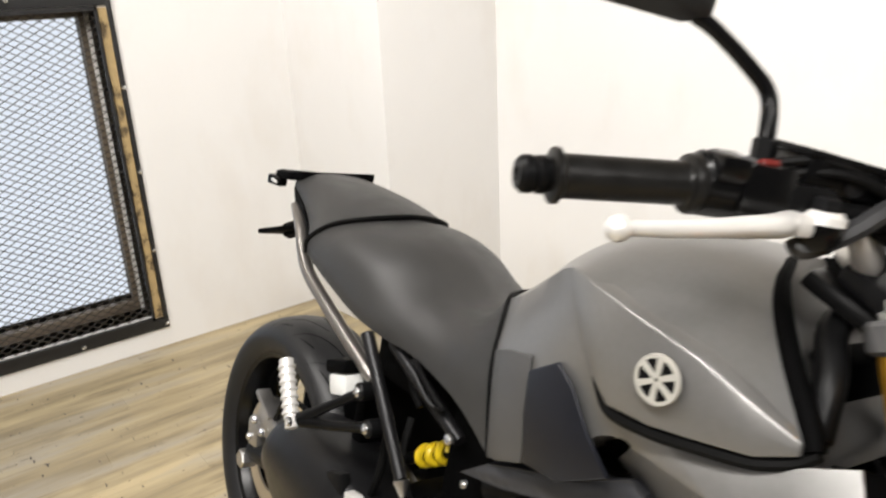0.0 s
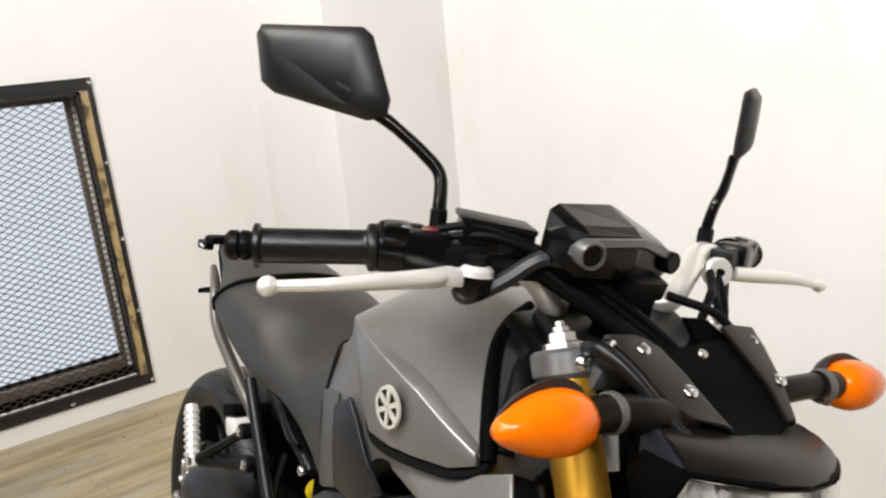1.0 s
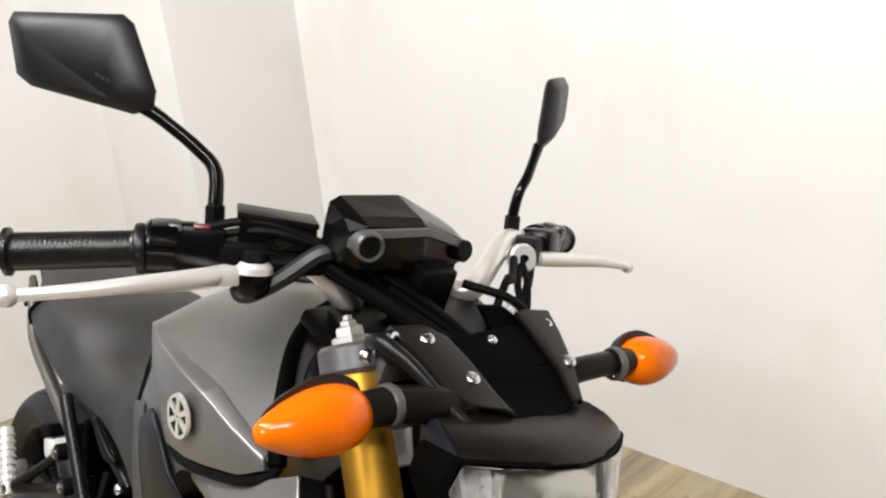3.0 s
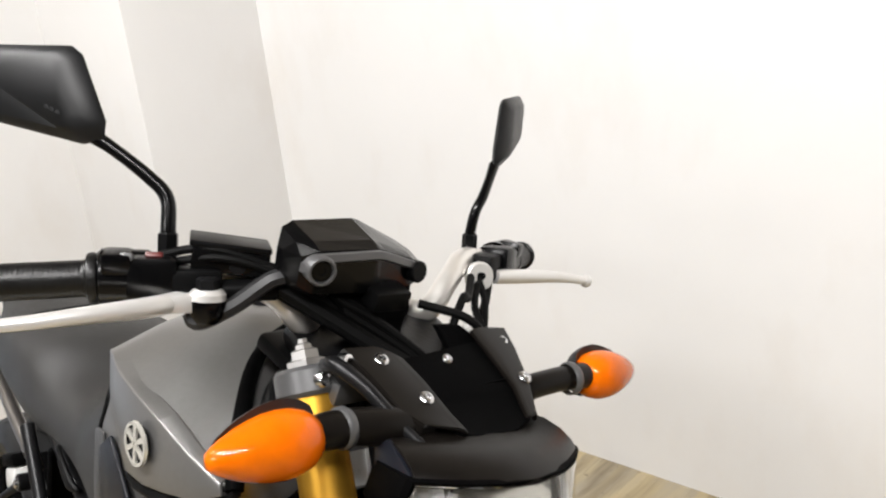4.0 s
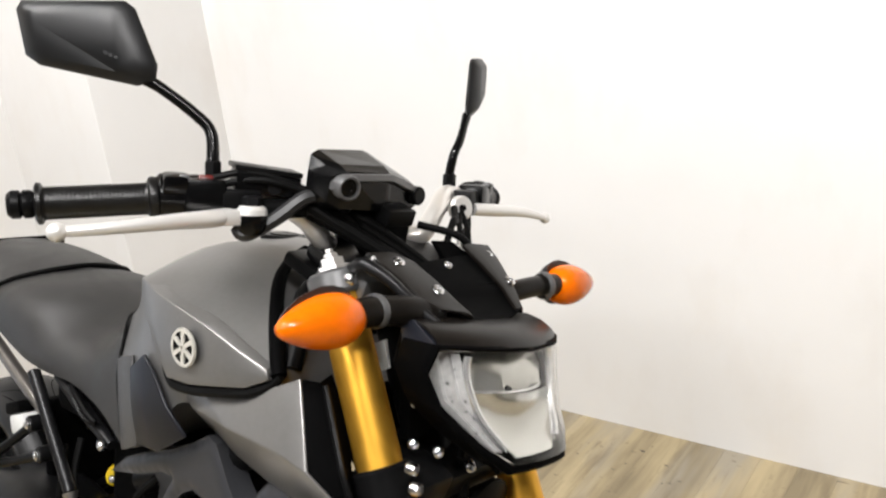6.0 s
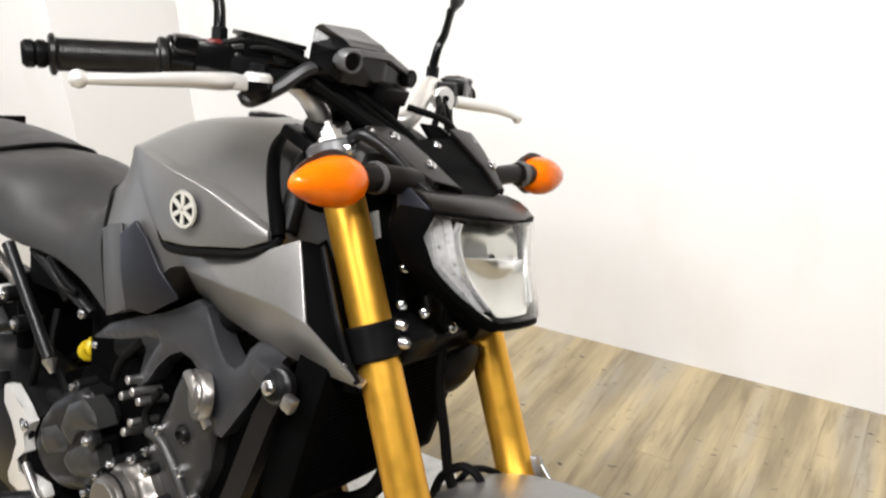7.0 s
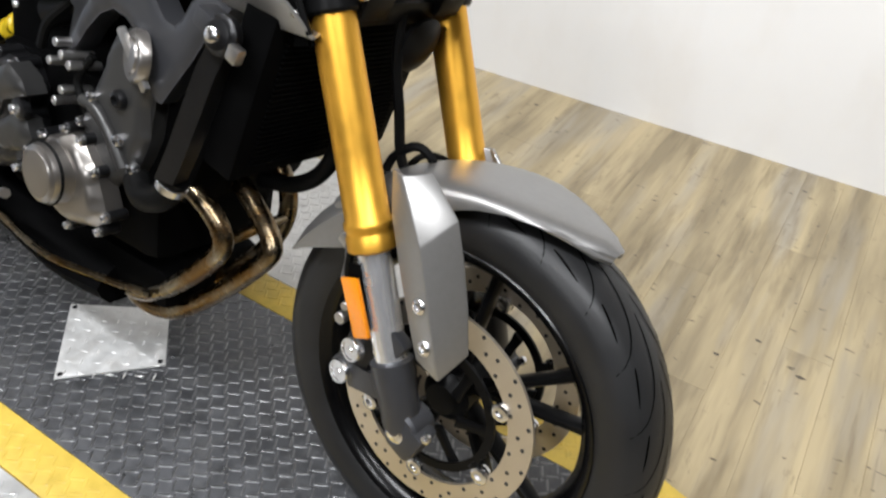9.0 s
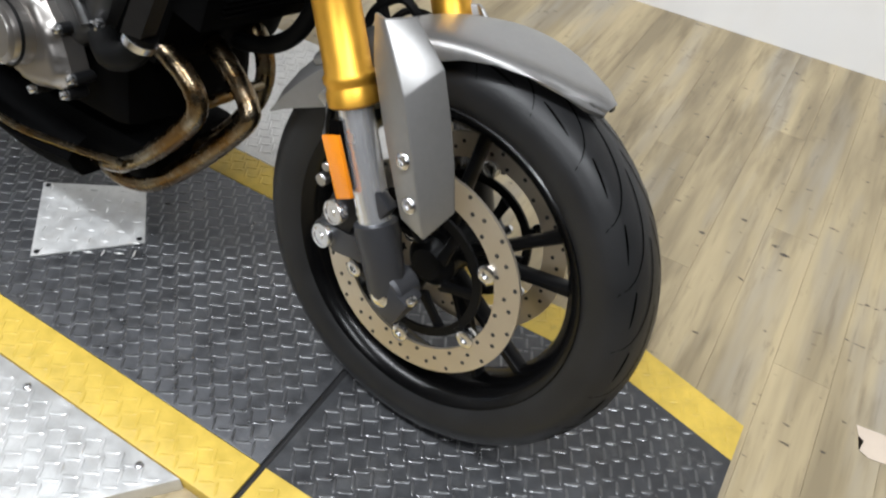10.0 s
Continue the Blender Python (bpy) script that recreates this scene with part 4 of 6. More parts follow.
fly = folded([
    [(-.181, -.030, -.003), (-.176, .000, -.004), (-.177, .040, -.004), (-.183, .066, -.002)],
    [(-.192, -.036, -.004), (-.192, -.002, -.007), (-.192, .042, -.007), (-.196, .070, -.003)],
    [(-.213, -.038, -.004), (-.214, -.010, -.007), (-.214, .052, -.007), (-.214, .078, -.003)],
    [(-.216, -.038, -.004), (-.218, -.008, -.002), (-.218, .052, -.002), (-.217, .078, -.003)],
    [(-.240, -.040, -.003), (-.242, -.012, -.001), (-.244, .060, -.001), (-.245, .078, -.002)],
    [(-.262, -.048, -.003), (-.262, -.018, .000), (-.272, .070, .000), (-.274, .080, -.001)]])
fly_ = turned("screen_plate", fly, M_BLACK, bike, "black screen plate with bright bolts")
near = folded([
    [(-.180, -.022, .000), (-.182, -.034, .003), (-.192, -.068, .001), (-.194, -.070, -.010)],
    [(-.198, -.030, .002), (-.200, -.042, .005), (-.206, -.082, .002), (-.208, -.084, -.010)],
    [(-.232, -.036, .003), (-.234, -.048, .006), (-.242, -.093, .003), (-.244, -.096, -.009)],
    [(-.258, -.044, .003), (-.258, -.056, .006), (-.262, -.100, .003), (-.262, -.103, -.008)],
    [(-.270, -.058, .002), (-.272, -.068, .004), (-.274, -.104, .002), (-.275, -.107, -.006)]], .005)
far = folded([
    [(-.183, .060, .000), (-.183, .068, .002), (-.185, .078, -.001), (-.187, .080, -.010)],
    [(-.215, .072, .002), (-.215, .082, .004), (-.219, .101, .001), (-.221, .103, -.012)],
    [(-.252, .068, .006), (-.252, .082, .008), (-.256, .116, .004), (-.258, .118, -.012)],
    [(-.278, .066, .007), (-.279, .082, .009), (-.282, .124, .004), (-.284, .126, -.010)]], .005)
for strip in (near, far):
    turned("side_strip", strip, M_HOOD, fly_, "satin side strip of the plate")
for x_, y_, z_ in ((-.258, -.0705, .9975), (-.2146, -.0492, .9690), (-.2683, .1052, .9945), (-.2216, .0941, .9670), (-.256, .012, .9880)):
    turned("screen_bolt", bolt((x_ + .001, y_, z_ + .002), (.55, -.05, .85), .0075 if y_ != .012 else .006, .0045), M_BOLT, fly_)
for s in (-1, 1):
    arm = tube([(-.288, s * .112, .992), (-.262, s * .118, 1.0), (-.235, s * .105, .985), (-.205, s * .085, .955), (-.185, s * .072, .938)], [.007, .008, .007, .006, .005], 10)
    if s > 0:
        arm.free()
        continue
    turned("screen_arm", arm, M_DARKALU, fly_)
    turned("arm_bolt", bolt((-.268, s * .107, .998), (.9, -s * .3, .3), .0105, .010), M_BOLT, fly_)


# -- indicators --
def half_lathe(profile, p0, axis, a0, a1, seg=20):
    u, v, w = frame_of(axis)
    p0 = Vector(p0)
    return loft([[p0 + w * h + (u * math.cos(a) + v * math.sin(a) * 1.04) * max(r, .0004) for a in [a0 + (a1 - a0) * k / seg for k in range(seg + 1)]] for h, r in profile])


for s, ty in ((-1, -.257), (1, .300)):
    inner = ty - s * .0975
    prof = [(0, .014), (.003, .0205), (.012, .0262), (.024, .0295), (.036, .0300), (.048, .0285), (.060, .0254), (.072, .0212), (.083, .0160), (.091, .0112), (.096, .0068), (.0975, .0006)]
    base = (-.226, inner, .953)
    ind = turned("indicator", lathe([(h, r * .96) for h, r in prof], base, (0, s, -.02), 28), M_ORANGE, bike, "orange indicator lens")
    turned("lamp_core", lathe([(.004, 0), (.004, .017), (.020, .0245), (.022, .024), (.012, .012), (.012, .006), (.034, .006), (.040, .003), (.040, 0)], base, (0, s, -.02), 20), M_CORE, ind)
    # the dark housing wraps the rear
    u_, v_, w_ = frame_of((0, s, 0))
    back_a = math.atan2(Vector((-1, 0, 0)).dot(v_), Vector((-1, 0, 0)).dot(u_))
    hull = half_lathe([(h * .96 - .003, r * 1.03 + .001) for h, r in prof], (base[0] - .004, base[1], base[2] + .002), (0, s, -.02), back_a - 1.25, back_a + 1.25)
    turned("indicator_housing", hull, M_IRON, ind, "dark grey housing behind the lens")
    run = [(-.226, inner + s * .012, .955), (-.224, inner - s * .012, .956), (-.222, inner - s * .034, .956), (-.216, inner - s * .065, .953), (-.214, s * .05, .948)] if s < 0 else [(-.226, inner + .012, .955), (-.226, inner - .012, .956), (-.228, inner - .04, .956), (-.232, inner - .075, .953), (-.234, inner - .09, .950)]
    turned("stalk", tube(run, [.015, .0165, .0165, .0175, .0175] if s < 0 else [.015, .0150, .0140, .0140, .0140], 20), M_HOOD, ind, "satin black indicator stalk")
    turned("stalk_collar", lathe([(0, .017), (.003, .0190), (.008, .0190), (.011, .017)], (-.2235, inner - s * .020, .956), (-.1, -s, 0), 24, closed=True), M_CLAMP, ind)

# -- handlebar --
bar_r = [(-.405, 0, 1.018), (-.405, .05, 1.016), (-.374, .084, 1.014), (-.376, .118, 1.046), (-.402, .165, 1.069), (-.415, .21, 1.069), (-.435, .29, 1.062), (-.470, .37, 1.055)]
bar = turned("handlebar", tube([(x, -y, z) for x, y, z in bar_r[::-1]] + bar_r[1:], [.011] * 3 + [.0138] * 2 + [.0145] * 5 + [.0138] * 2 + [.011] * 3, 16), M_GREYBAR, bike, "satin silver tapered handlebar")
for s in (-1, 1):
    turned("bar_riser", obox((-.398, s * .045, 1.006), (.042, .03, .05), (0, 15, 0), .006), M_SATIN, bar)
    g0, g1 = Vector((-.428, s * .276, 1.062)), Vector((-.474, s * .379, 1.0535)) if s < 0 else Vector((-.466, s * .350, 1.0600))
    n = (g1 - g0).length
    prof = [(-.004, 0), (-.004, .023), (.0, .024), (.004, .023), (.006, .0178)]
    for k in range(24):
        h = .008 + (n - .02) * k / 23
        prof += [(h, .0172), (h + .0012, .01695), (h + .0024, .0172)]
    prof += [(n - .008, .0178), (n - .006, .0215), (n - .002, .0215), (n, .018), (n, 0)]
    turned("grip", lathe(prof, g0, g1 - g0, 24), M_GRIP, bar, "ribbed black rubber grip")
    turned("bar_end", lathe([(0, .012), (.004, .0145), (.010, .0145), (.012, .012), (.014, .0145), (.021, .0145), (.025, .011), (.025, .006), (.021, .005), (.021, 0)], g1, g1 - g0, 20), M_SATIN, bar, "black bar end weight")
    # switch block
    sw = bmesh.new()
    blend(sw, rod((0, 0, -.024), (0, 0, .024), .0255, seg=20), Matrix.Translation((-.419, s * .251, 1.064)) @ pose(0, 0, 0, 90, 0, s * 25))
    obox((-.408, s * .262, 1.080), (.03, .026, .02), (0, 10, s * 25), .005, sw)
    obox((-.400, s * .232, 1.066), (.04, .045, .04), (0, 0, s * 25), .008, sw)
    block = turned("switch_block", sw, M_GLOSS, bar, "black switch block")
    turned("switch_plate", obox((-.398, s * .257, 1.084), (.014, .012, .008), (0, -20, s * 25), .003), M_CLAMP, block)
    if s < 0:
        turned("stop_switch", obox((-.394, -.234, 1.085), (.012, .016, .008), (0, -20, -25), .003), mat("red_switch", (.10, .008, .006), .35), block, "red stop switch")
    # lever
    if s < 0:
        lp = [(-.376, -.215, 1.046), (-.366, -.245, 1.044), (-.364, -.290, 1.042), (-.372, -.345, 1.037), (-.386, -.392, 1.033)]
    else:
        lp = [(-.375, .200, 1.049), (-.373, .25, 1.047), (-.372, .31, 1.044), (-.377, .36, 1.038), (-.384, .405, 1.031)]
    lev = turned("lever", tube(lp, [.0095, .0098, .0082, .0064, .0052], 12), M_WHITE, bar, "bare bright lever with a ball end")
    turned("lever_ball", lathe([(-.0095, 0), (-.0082, .0048), (-.0048, .0082), (0, .0095), (.0048, .0082), (.0082, .0048), (.0095, 0)], lp[-1], (0, 1, 0), 20), M_WHITE, lev)

# right: brake master cylinder with its flat tank; left: clutch perch with a bright adjuster
mc = bmesh.new()
obox((-.385, -.200, 1.058), (.035, .05, .034), (0, 0, -20), .006, mc)
rod((-.385, -.215, 1.052), (-.352, -.130, 1.056), .0115, bm=mc)
master = turned("brake_master", mc, M_SATIN, bar, "black brake master cylinder")
tank_ = obox((-.386, -.163, 1.083), (.052, .072, .024), (-6, 4, -24), .003)
turned("fluid_tank", tank_, M_GLOSS, master, "flat black fluid tank")
turned("tank_lid", obox((-.386, -.163, 1.098), (.056, .076, .006), (-6, 4, -24), .002), M_SATIN, master)
turned("sight_glass", lathe([(0, .008), (.002, .008), (.002, 0)], (-.360, -.168, 1.078), (1, -.4, 0), 16), M_DARKALU, master)
turned("lever_bracket", obox((-.370, -.217, 1.045), (.022, .034, .018), (0, 0, -12), .006), M_WHITE, master, "bright lever bracket")
turned("pivot_housing", lathe([(-.024, 0), (-.024, .010), (-.016, .016), (-.004, .0175), (-.002, .0175), (-.002, 0)], (-.362, -.196, 1.050), (0, 0, 1), 24), M_GLOSS, master, "black pivot housing")
turned("pivot_cap", lathe([(-.002, .0172), (.004, .0168), (.008, .013), (.008, 0)], (-.362, -.196, 1.050), (0, 0, 1), 24), M_WHITE, master, "bright pivot cap")
turned("pivot_bolt", lathe([(0, .011), (.010, .011), (.012, .008), (.012, 0)], (-.362, -.196, 1.057), (0, 0, 1), 6), M_DARKALU, master)
cp = bmesh.new()
obox((-.392, .195, 1.060), (.04, .04, .034), (0, 0, 20), .006, cp)
rod((-.392, .180, 1.050), (-.372, .165, 1.050), .013, bm=cp)
clutch_perch = turned("clutch_perch", cp, M_SATIN, bar, "black clutch perch")
turned("adjuster_wheel", lathe([(0, .0175), (.003, .019), (.010, .019), (.013, .0165), (.013, .006), (.010, .005), (.010, 0)], (-.380, .172, 1.050), (1, -.35, .1), 24), M_WHITE, clutch_perch, "bright cable adjuster wheel")

# -- mirrors --
for s in (-1, 1):
    bend = [(-.412, -.214, 1.072), (-.413, -.214, 1.105), (-.420, -.213, 1.137), (-.432, -.226, 1.156), (-.452, -.252, 1.180), (-.466, -.268, 1.192)] if s < 0 else [(-.418, .192, 1.070), (-.416, .190, 1.100), (-.410, .191, 1.130), (-.412, .205, 1.150), (-.424, .228, 1.176), (-.433, .243, 1.192)]
    stem = turned("mirror", tube(bend, [.0075, .0072, .0068, .0066, .0064, .0075], 12), M_GLOSS, bike, "black rear-view mirror on a bent stem")
    turned("stem_nut", rod(bend[0], bend[1], .010, seg=6), M_SATIN, stem)
    flat = ((.153, 1.262), (.147, 1.272), (.026, 1.274), (.014, 1.266), (-.012, 1.206), (-.010, 1.188), (.012, 1.183), (.126, 1.202), (.142, 1.212))
    if s < 0:
        side, nrm, foot_ = Vector((-.815, -.58, 0)), Vector((.58, -.815, 0)), Vector((-.462, -.266, 0))
    else:
        side, nrm, foot_ = Vector((-.559, .829, 0)), Vector((.829, .559, 0)), Vector((-.432, .243, .006))
    out = [foot_ + side * d + Vector((0, 0, z + (.16 * d if s > 0 else 0))) for d, z in flat]
    mid_ = sum(out, Vector()) / len(out)
    r0 = [p for p in out]
    r1 = [mid_ + (p - mid_) * .97 + nrm * .006 for p in out]
    r2 = [mid_ + (p - mid_) * .72 + nrm * .016 for p in out]
    head = loft([r1, r2], caps=False)
    spine = [head.verts.new(mid_ + side * .055 + Vector((0, 0, .018)) + nrm * .0165), head.verts.new(mid_ - side * .037 + Vector((0, 0, -.030)) + nrm * .019)]
    head.verts.ensure_lookup_table()
    ringv = list(head.verts)[len(out):2 * len(out)]
    tri_ = [(8, 0, 0), (0, 1, 0), (1, 2, 0), (4, 5, 1), (5, 6, 1), (6, 7, 0), (7, 8, 0)]
    head.faces.new((ringv[2], ringv[3], spine[1], spine[0]))
    head.faces.new((ringv[3], ringv[4], spine[1]))
    head.faces.new((ringv[6], spine[1], spine[0]))
    for a, b, c in tri_:
        if (a, b) == (6, 7):
            head.faces.new((ringv[6], ringv[7], spine[0]))
        else:
            head.faces.new((ringv[a], ringv[b], spine[c]))
    loft([r1, [p + nrm * .001 for p in r0], [mid_ + (p - mid_) * .93 - nrm * .003 for p in out]], head, caps=False)
    bmesh.ops.remove_doubles(head, verts=head.verts, dist=1e-5)
    turned("mirror_shell", head, M_MIRSHELL, stem, "angular black mirror shell")
    glass = bmesh.new()
    slab([mid_ + (p - mid_) * .94 - nrm * .002 for p in out], nrm * .002, bm=glass)
    turned("mirror_pane", glass, M_MIRROR, stem)
    # unreadable maker's mark on the shell
    mk = mid_ - side * .034 + Vector((0, 0, -.016)) + nrm * .0185
    mark = bmesh.new()
    for k in range(3):
        a = mk - side * (.006 * (k - 1)) + Vector((0, 0, -.0022 * (k - 1)))
        slab([a + side * .0026 + Vector((0, 0, .0026)), a - side * .002 + Vector((0, 0, .0013)), a - side * .0026 + Vector((0, 0, -.0026)), a + side * .002 + Vector((0, 0, -.0013))], nrm * .0003, bm=mark)
    turned("maker_mark", mark, M_MIRSHELL, stem)

# -- instrument unit, offset to the right --
INS = [  # across: y, back of the top, front of the top, front under the edge, low front, low back
    (-.1395, (-.338, 1.100), (-.330, 1.098), (-.326, 1.090), (-.330, 1.078), (-.342, 1.076)),
    (-.1330, (-.342, 1.118), (-.316, 1.106), (-.304, 1.094), (-.312, 1.066), (-.346, 1.062)),
    (-.1200, (-.345, 1.124), (-.306, 1.108), (-.294, 1.100), (-.306, 1.058), (-.348, 1.052)),
    (-.0480, (-.350, 1.126), (-.310, 1.108), (-.300, 1.100), (-.310, 1.054), (-.350, 1.048)),
    (-.0380, (-.352, 1.124), (-.314, 1.105), (-.304, 1.098), (-.312, 1.054), (-.350, 1.048)),
    (.0120, (-.354, 1.103), (-.328, 1.092), (-.318, 1.086), (-.322, 1.056), (-.352, 1.050)),
    (.0380, (-.356, 1.090), (-.342, 1.082), (-.334, 1.076), (-.336, 1.060), (-.354, 1.056))]
gauge = loft([[Vector((x, y, z)) for x, z in pts] for y, *pts in INS])
bmesh.ops.bevel(gauge, geom=[e for e in gauge.edges if e.calc_face_angle(0) > .3], offset=.0022, segments=2, affect="EDGES", clamp_overlap=True)
meter = turned("instrument_unit", gauge, M_GLOSS, bike, "black instrument unit seen from its back")
meter.data.shade_flat()
lip = loft([[Vector((p[2][0] + .003, y, p[2][1] - .006 - k)) + Vector((dx, 0, dz)) for dx, dz in ((0, .005), (.003, .004), (.003, -.003), (0, -.005), (-.012, -.003), (-.012, .004))] for (y, *p), k in zip(INS[1:], (.004, .001, 0, 0, .001, .003))])
turned("lower_lip", lip, M_CLAMP, meter, "grey lower lip")
boss = lathe([(-.020, .0145), (.006, .0145), (.009, .0128), (.009, .0110), (.004, .0105), (.004, 0)], (-.293, -.120, 1.083), (1, -.25, -.15), 28)
turned("mount_boss", boss, M_CLAMP, meter, "grey round mounting boss")
turned("boss_plug", lathe([(.004, .0102), (.0065, .009), (.0065, .004), (.0045, .0035), (.0045, 0)], (-.293, -.120, 1.083), (1, -.25, -.15), 24), M_GLOSS, meter)
turned("mount_boss", rod((-.334, .014, 1.074), (-.310, .017, 1.072), .012, seg=20), M_SATIN, meter)
brk = bmesh.new()
slab([(-.318, -.105, 1.064), (-.330, .024, 1.066), (-.326, .016, 1.030), (-.316, -.004, .990), (-.312, -.040, .990), (-.312, -.078, 1.035)], (-.040, 0, 0), .004, brk)
turned("meter_bracket", brk, M_BLACK, meter)
turned("bracket_block", obox((-.308, -.030, 1.050), (.03, .045, .022), (0, 20, 0), .004), M_SATIN, meter)
turned("side_bracket", slab([(-.296, .034, 1.016), (-.294, .066, 1.014), (-.282, .082, 1.000), (-.270, .088, .985), (-.272, .040, .985)], (-.012, 0, 0), .003), M_BLACK, meter)

# cables and hoses round the headstock
for name, pts, r in (
    ("throttle_cable", [(-.405, -.225, 1.085), (-.372, -.19, 1.094), (-.345, -.13, 1.075), (-.315, -.06, 1.04), (-.285, -.01, 1.0), (-.27, .03, .965)], .0042),
    ("throttle_cable", [(-.402, -.222, 1.078), (-.362, -.18, 1.086), (-.335, -.12, 1.066), (-.305, -.05, 1.03), (-.275, 0, .99), (-.262, .03, .955)], .0042),
    ("brake_hose", [(-.350, -.125, 1.056), (-.330, -.10, 1.05), (-.305, -.05, 1.02), (-.275, 0, .98), (-.245, .02, .93), (-.215, .01, .85), (-.20, -.01, .77)], .0055),
    ("wiring_loom", [(-.372, -.150, 1.078), (-.345, -.125, 1.056), (-.318, -.085, 1.028), (-.292, -.045, 1.000), (-.275, -.010, .978)], .0090),
    ("wiring_loom", [(-.365, -.120, 1.050), (-.335, -.095, 1.032), (-.305, -.055, 1.004), (-.285, -.02, .978)], .0075),
    ("clutch_cable", [(-.368, .150, 1.052), (-.330, .110, 1.035), (-.312, .085, 1.040), (-.300, .060, 1.012), (-.296, .045, .980)], .0050),
    ("clutch_cable", [(-.372, .168, 1.048), (-.345, .155, 1.02), (-.320, .13, .98), (-.305, .11, .93), (-.33, .10, .86)], .0045),
    ("wiring_loom", [(-.39, .205, 1.05), (-.355, .165, 1.02), (-.325, .12, .985), (-.30, .09, .95), (-.30, .07, .88)], .0055),
    ("wiring_loom", [(-.325, .03, 1.035), (-.290, .075, 1.02), (-.28, .10, .985), (-.285, .09, .95)], .005),
    ("wiring_loom", [(-.375, .170, 1.046), (-.335, .128, 1.02), (-.30, .118, .985), (-.31, .10, .95)], .0045),
    ("hose_guard", [(-.376, -.205, 1.034), (-.368, -.200, 1.026), (-.352, -.172, 1.044), (-.340, -.146, 1.066), (-.334, -.128, 1.072)], .0085),
    ("brake_hose", [(-.203, .0, .765), (-.199, 0, .68), (-.183, 0, .621), (-.170, 0, .569), (-.156, 0, .545), (-.150, .01, .525)], .0070),
    ("brake_hose", [(-.176, -.030, .505), (-.182, -.012, .530), (-.176, -.004, .560), (-.151, .004, .582), (-.130, .010, .575), (-.122, .018, .552), (-.128, .026, .525)], .0062),
):
    turned(name, tube(pts, r, 8), M_IRON if name == "hose_guard" else M_TRIM, bike)
turned("loom_clip", rod((-.328, -.108, 1.068), (-.318, -.09, 1.062), .012, seg=12), M_DARKALU, bike)
turned("headlight_stay", loft([[Vector((-.24, s_ * .075, z_)), Vector((-.225, s_ * .075, z_)), Vector((-.225, -s_ * .075, z_)), Vector((-.24, -s_ * .075, z_))] for s_, z_ in ((1, .80), (1, .97))]), M_BLACK, bike)
turned("horn", lathe([(0, 0), (0, .036), (.008, .038), (.012, .030), (.018, .012), (.018, 0)], (-.20, .035, .70), (1, 0, -.3), 24), M_SATIN, bike)
for y_, z_, x_ in ((-.078, .80, -.215), (-.07, .845, -.222), (-.064, .795, -.19), (-.03, .775, -.17)):
    turned("yoke_bolt", bolt((x_, y_, z_), (.8, -.6, .1), .007, .01), M_BOLT, bike)
turned("warning_sticker", slab([(-.3052, -.066, .8928), (-.2786, -.066, .9054), (-.2705, -.066, .8722), (-.2911, -.066, .862)], (0, .004, 0)), M_CLEAR, bike, "small white tag on a cable")

# -- tank and its panels --
tank = shell([
    [(-.825, 0, .850), (-.818, .05, .847), (-.770, .118, .858), (-.745, .150, .775), (-.718, .155, .670)],
    [(-.755, 0, .905), (-.750, .065, .898), (-.725, .132, .880), (-.708, .160, .800), (-.690, .163, .680)],
    [(-.690, 0, .955), (-.685, .085, .945), (-.672, .156, .915), (-.660, .172, .830), (-.645, .169, .700)],
    [(-.630, 0, .985), (-.625, .098, .975), (-.614, .188, .942), (-.590, .188, .870), (-.570, .175, .760)],
    [(-.580, 0, .996), (-.572, .105, .984), (-.552, .200, .932), (-.540, .192, .870), (-.530, .178, .790)],
    [(-.520, 0, 1.00), (-.505, .104, .984), (-.450, .202, .910), (-.450, .192, .860), (-.450, .178, .800)],
    [(-.475, 0, .997), (-.450, .088, .974), (-.345, .183, .871), (-.347, .178, .855), (-.360, .170, .820)]], 4, 3, crease=(2,))
tank_part = part("fuel_tank", tank, M_GREY, bike, "matt metallic grey fuel tank")
part("filler_cap", lathe([(0, .034), (.004, .034), (.007, .031), (.007, .022), (.009, .020), (.009, 0)], (-.56, 0, .994), (.05, 0, 1), 32), M_SATIN, tank_part)
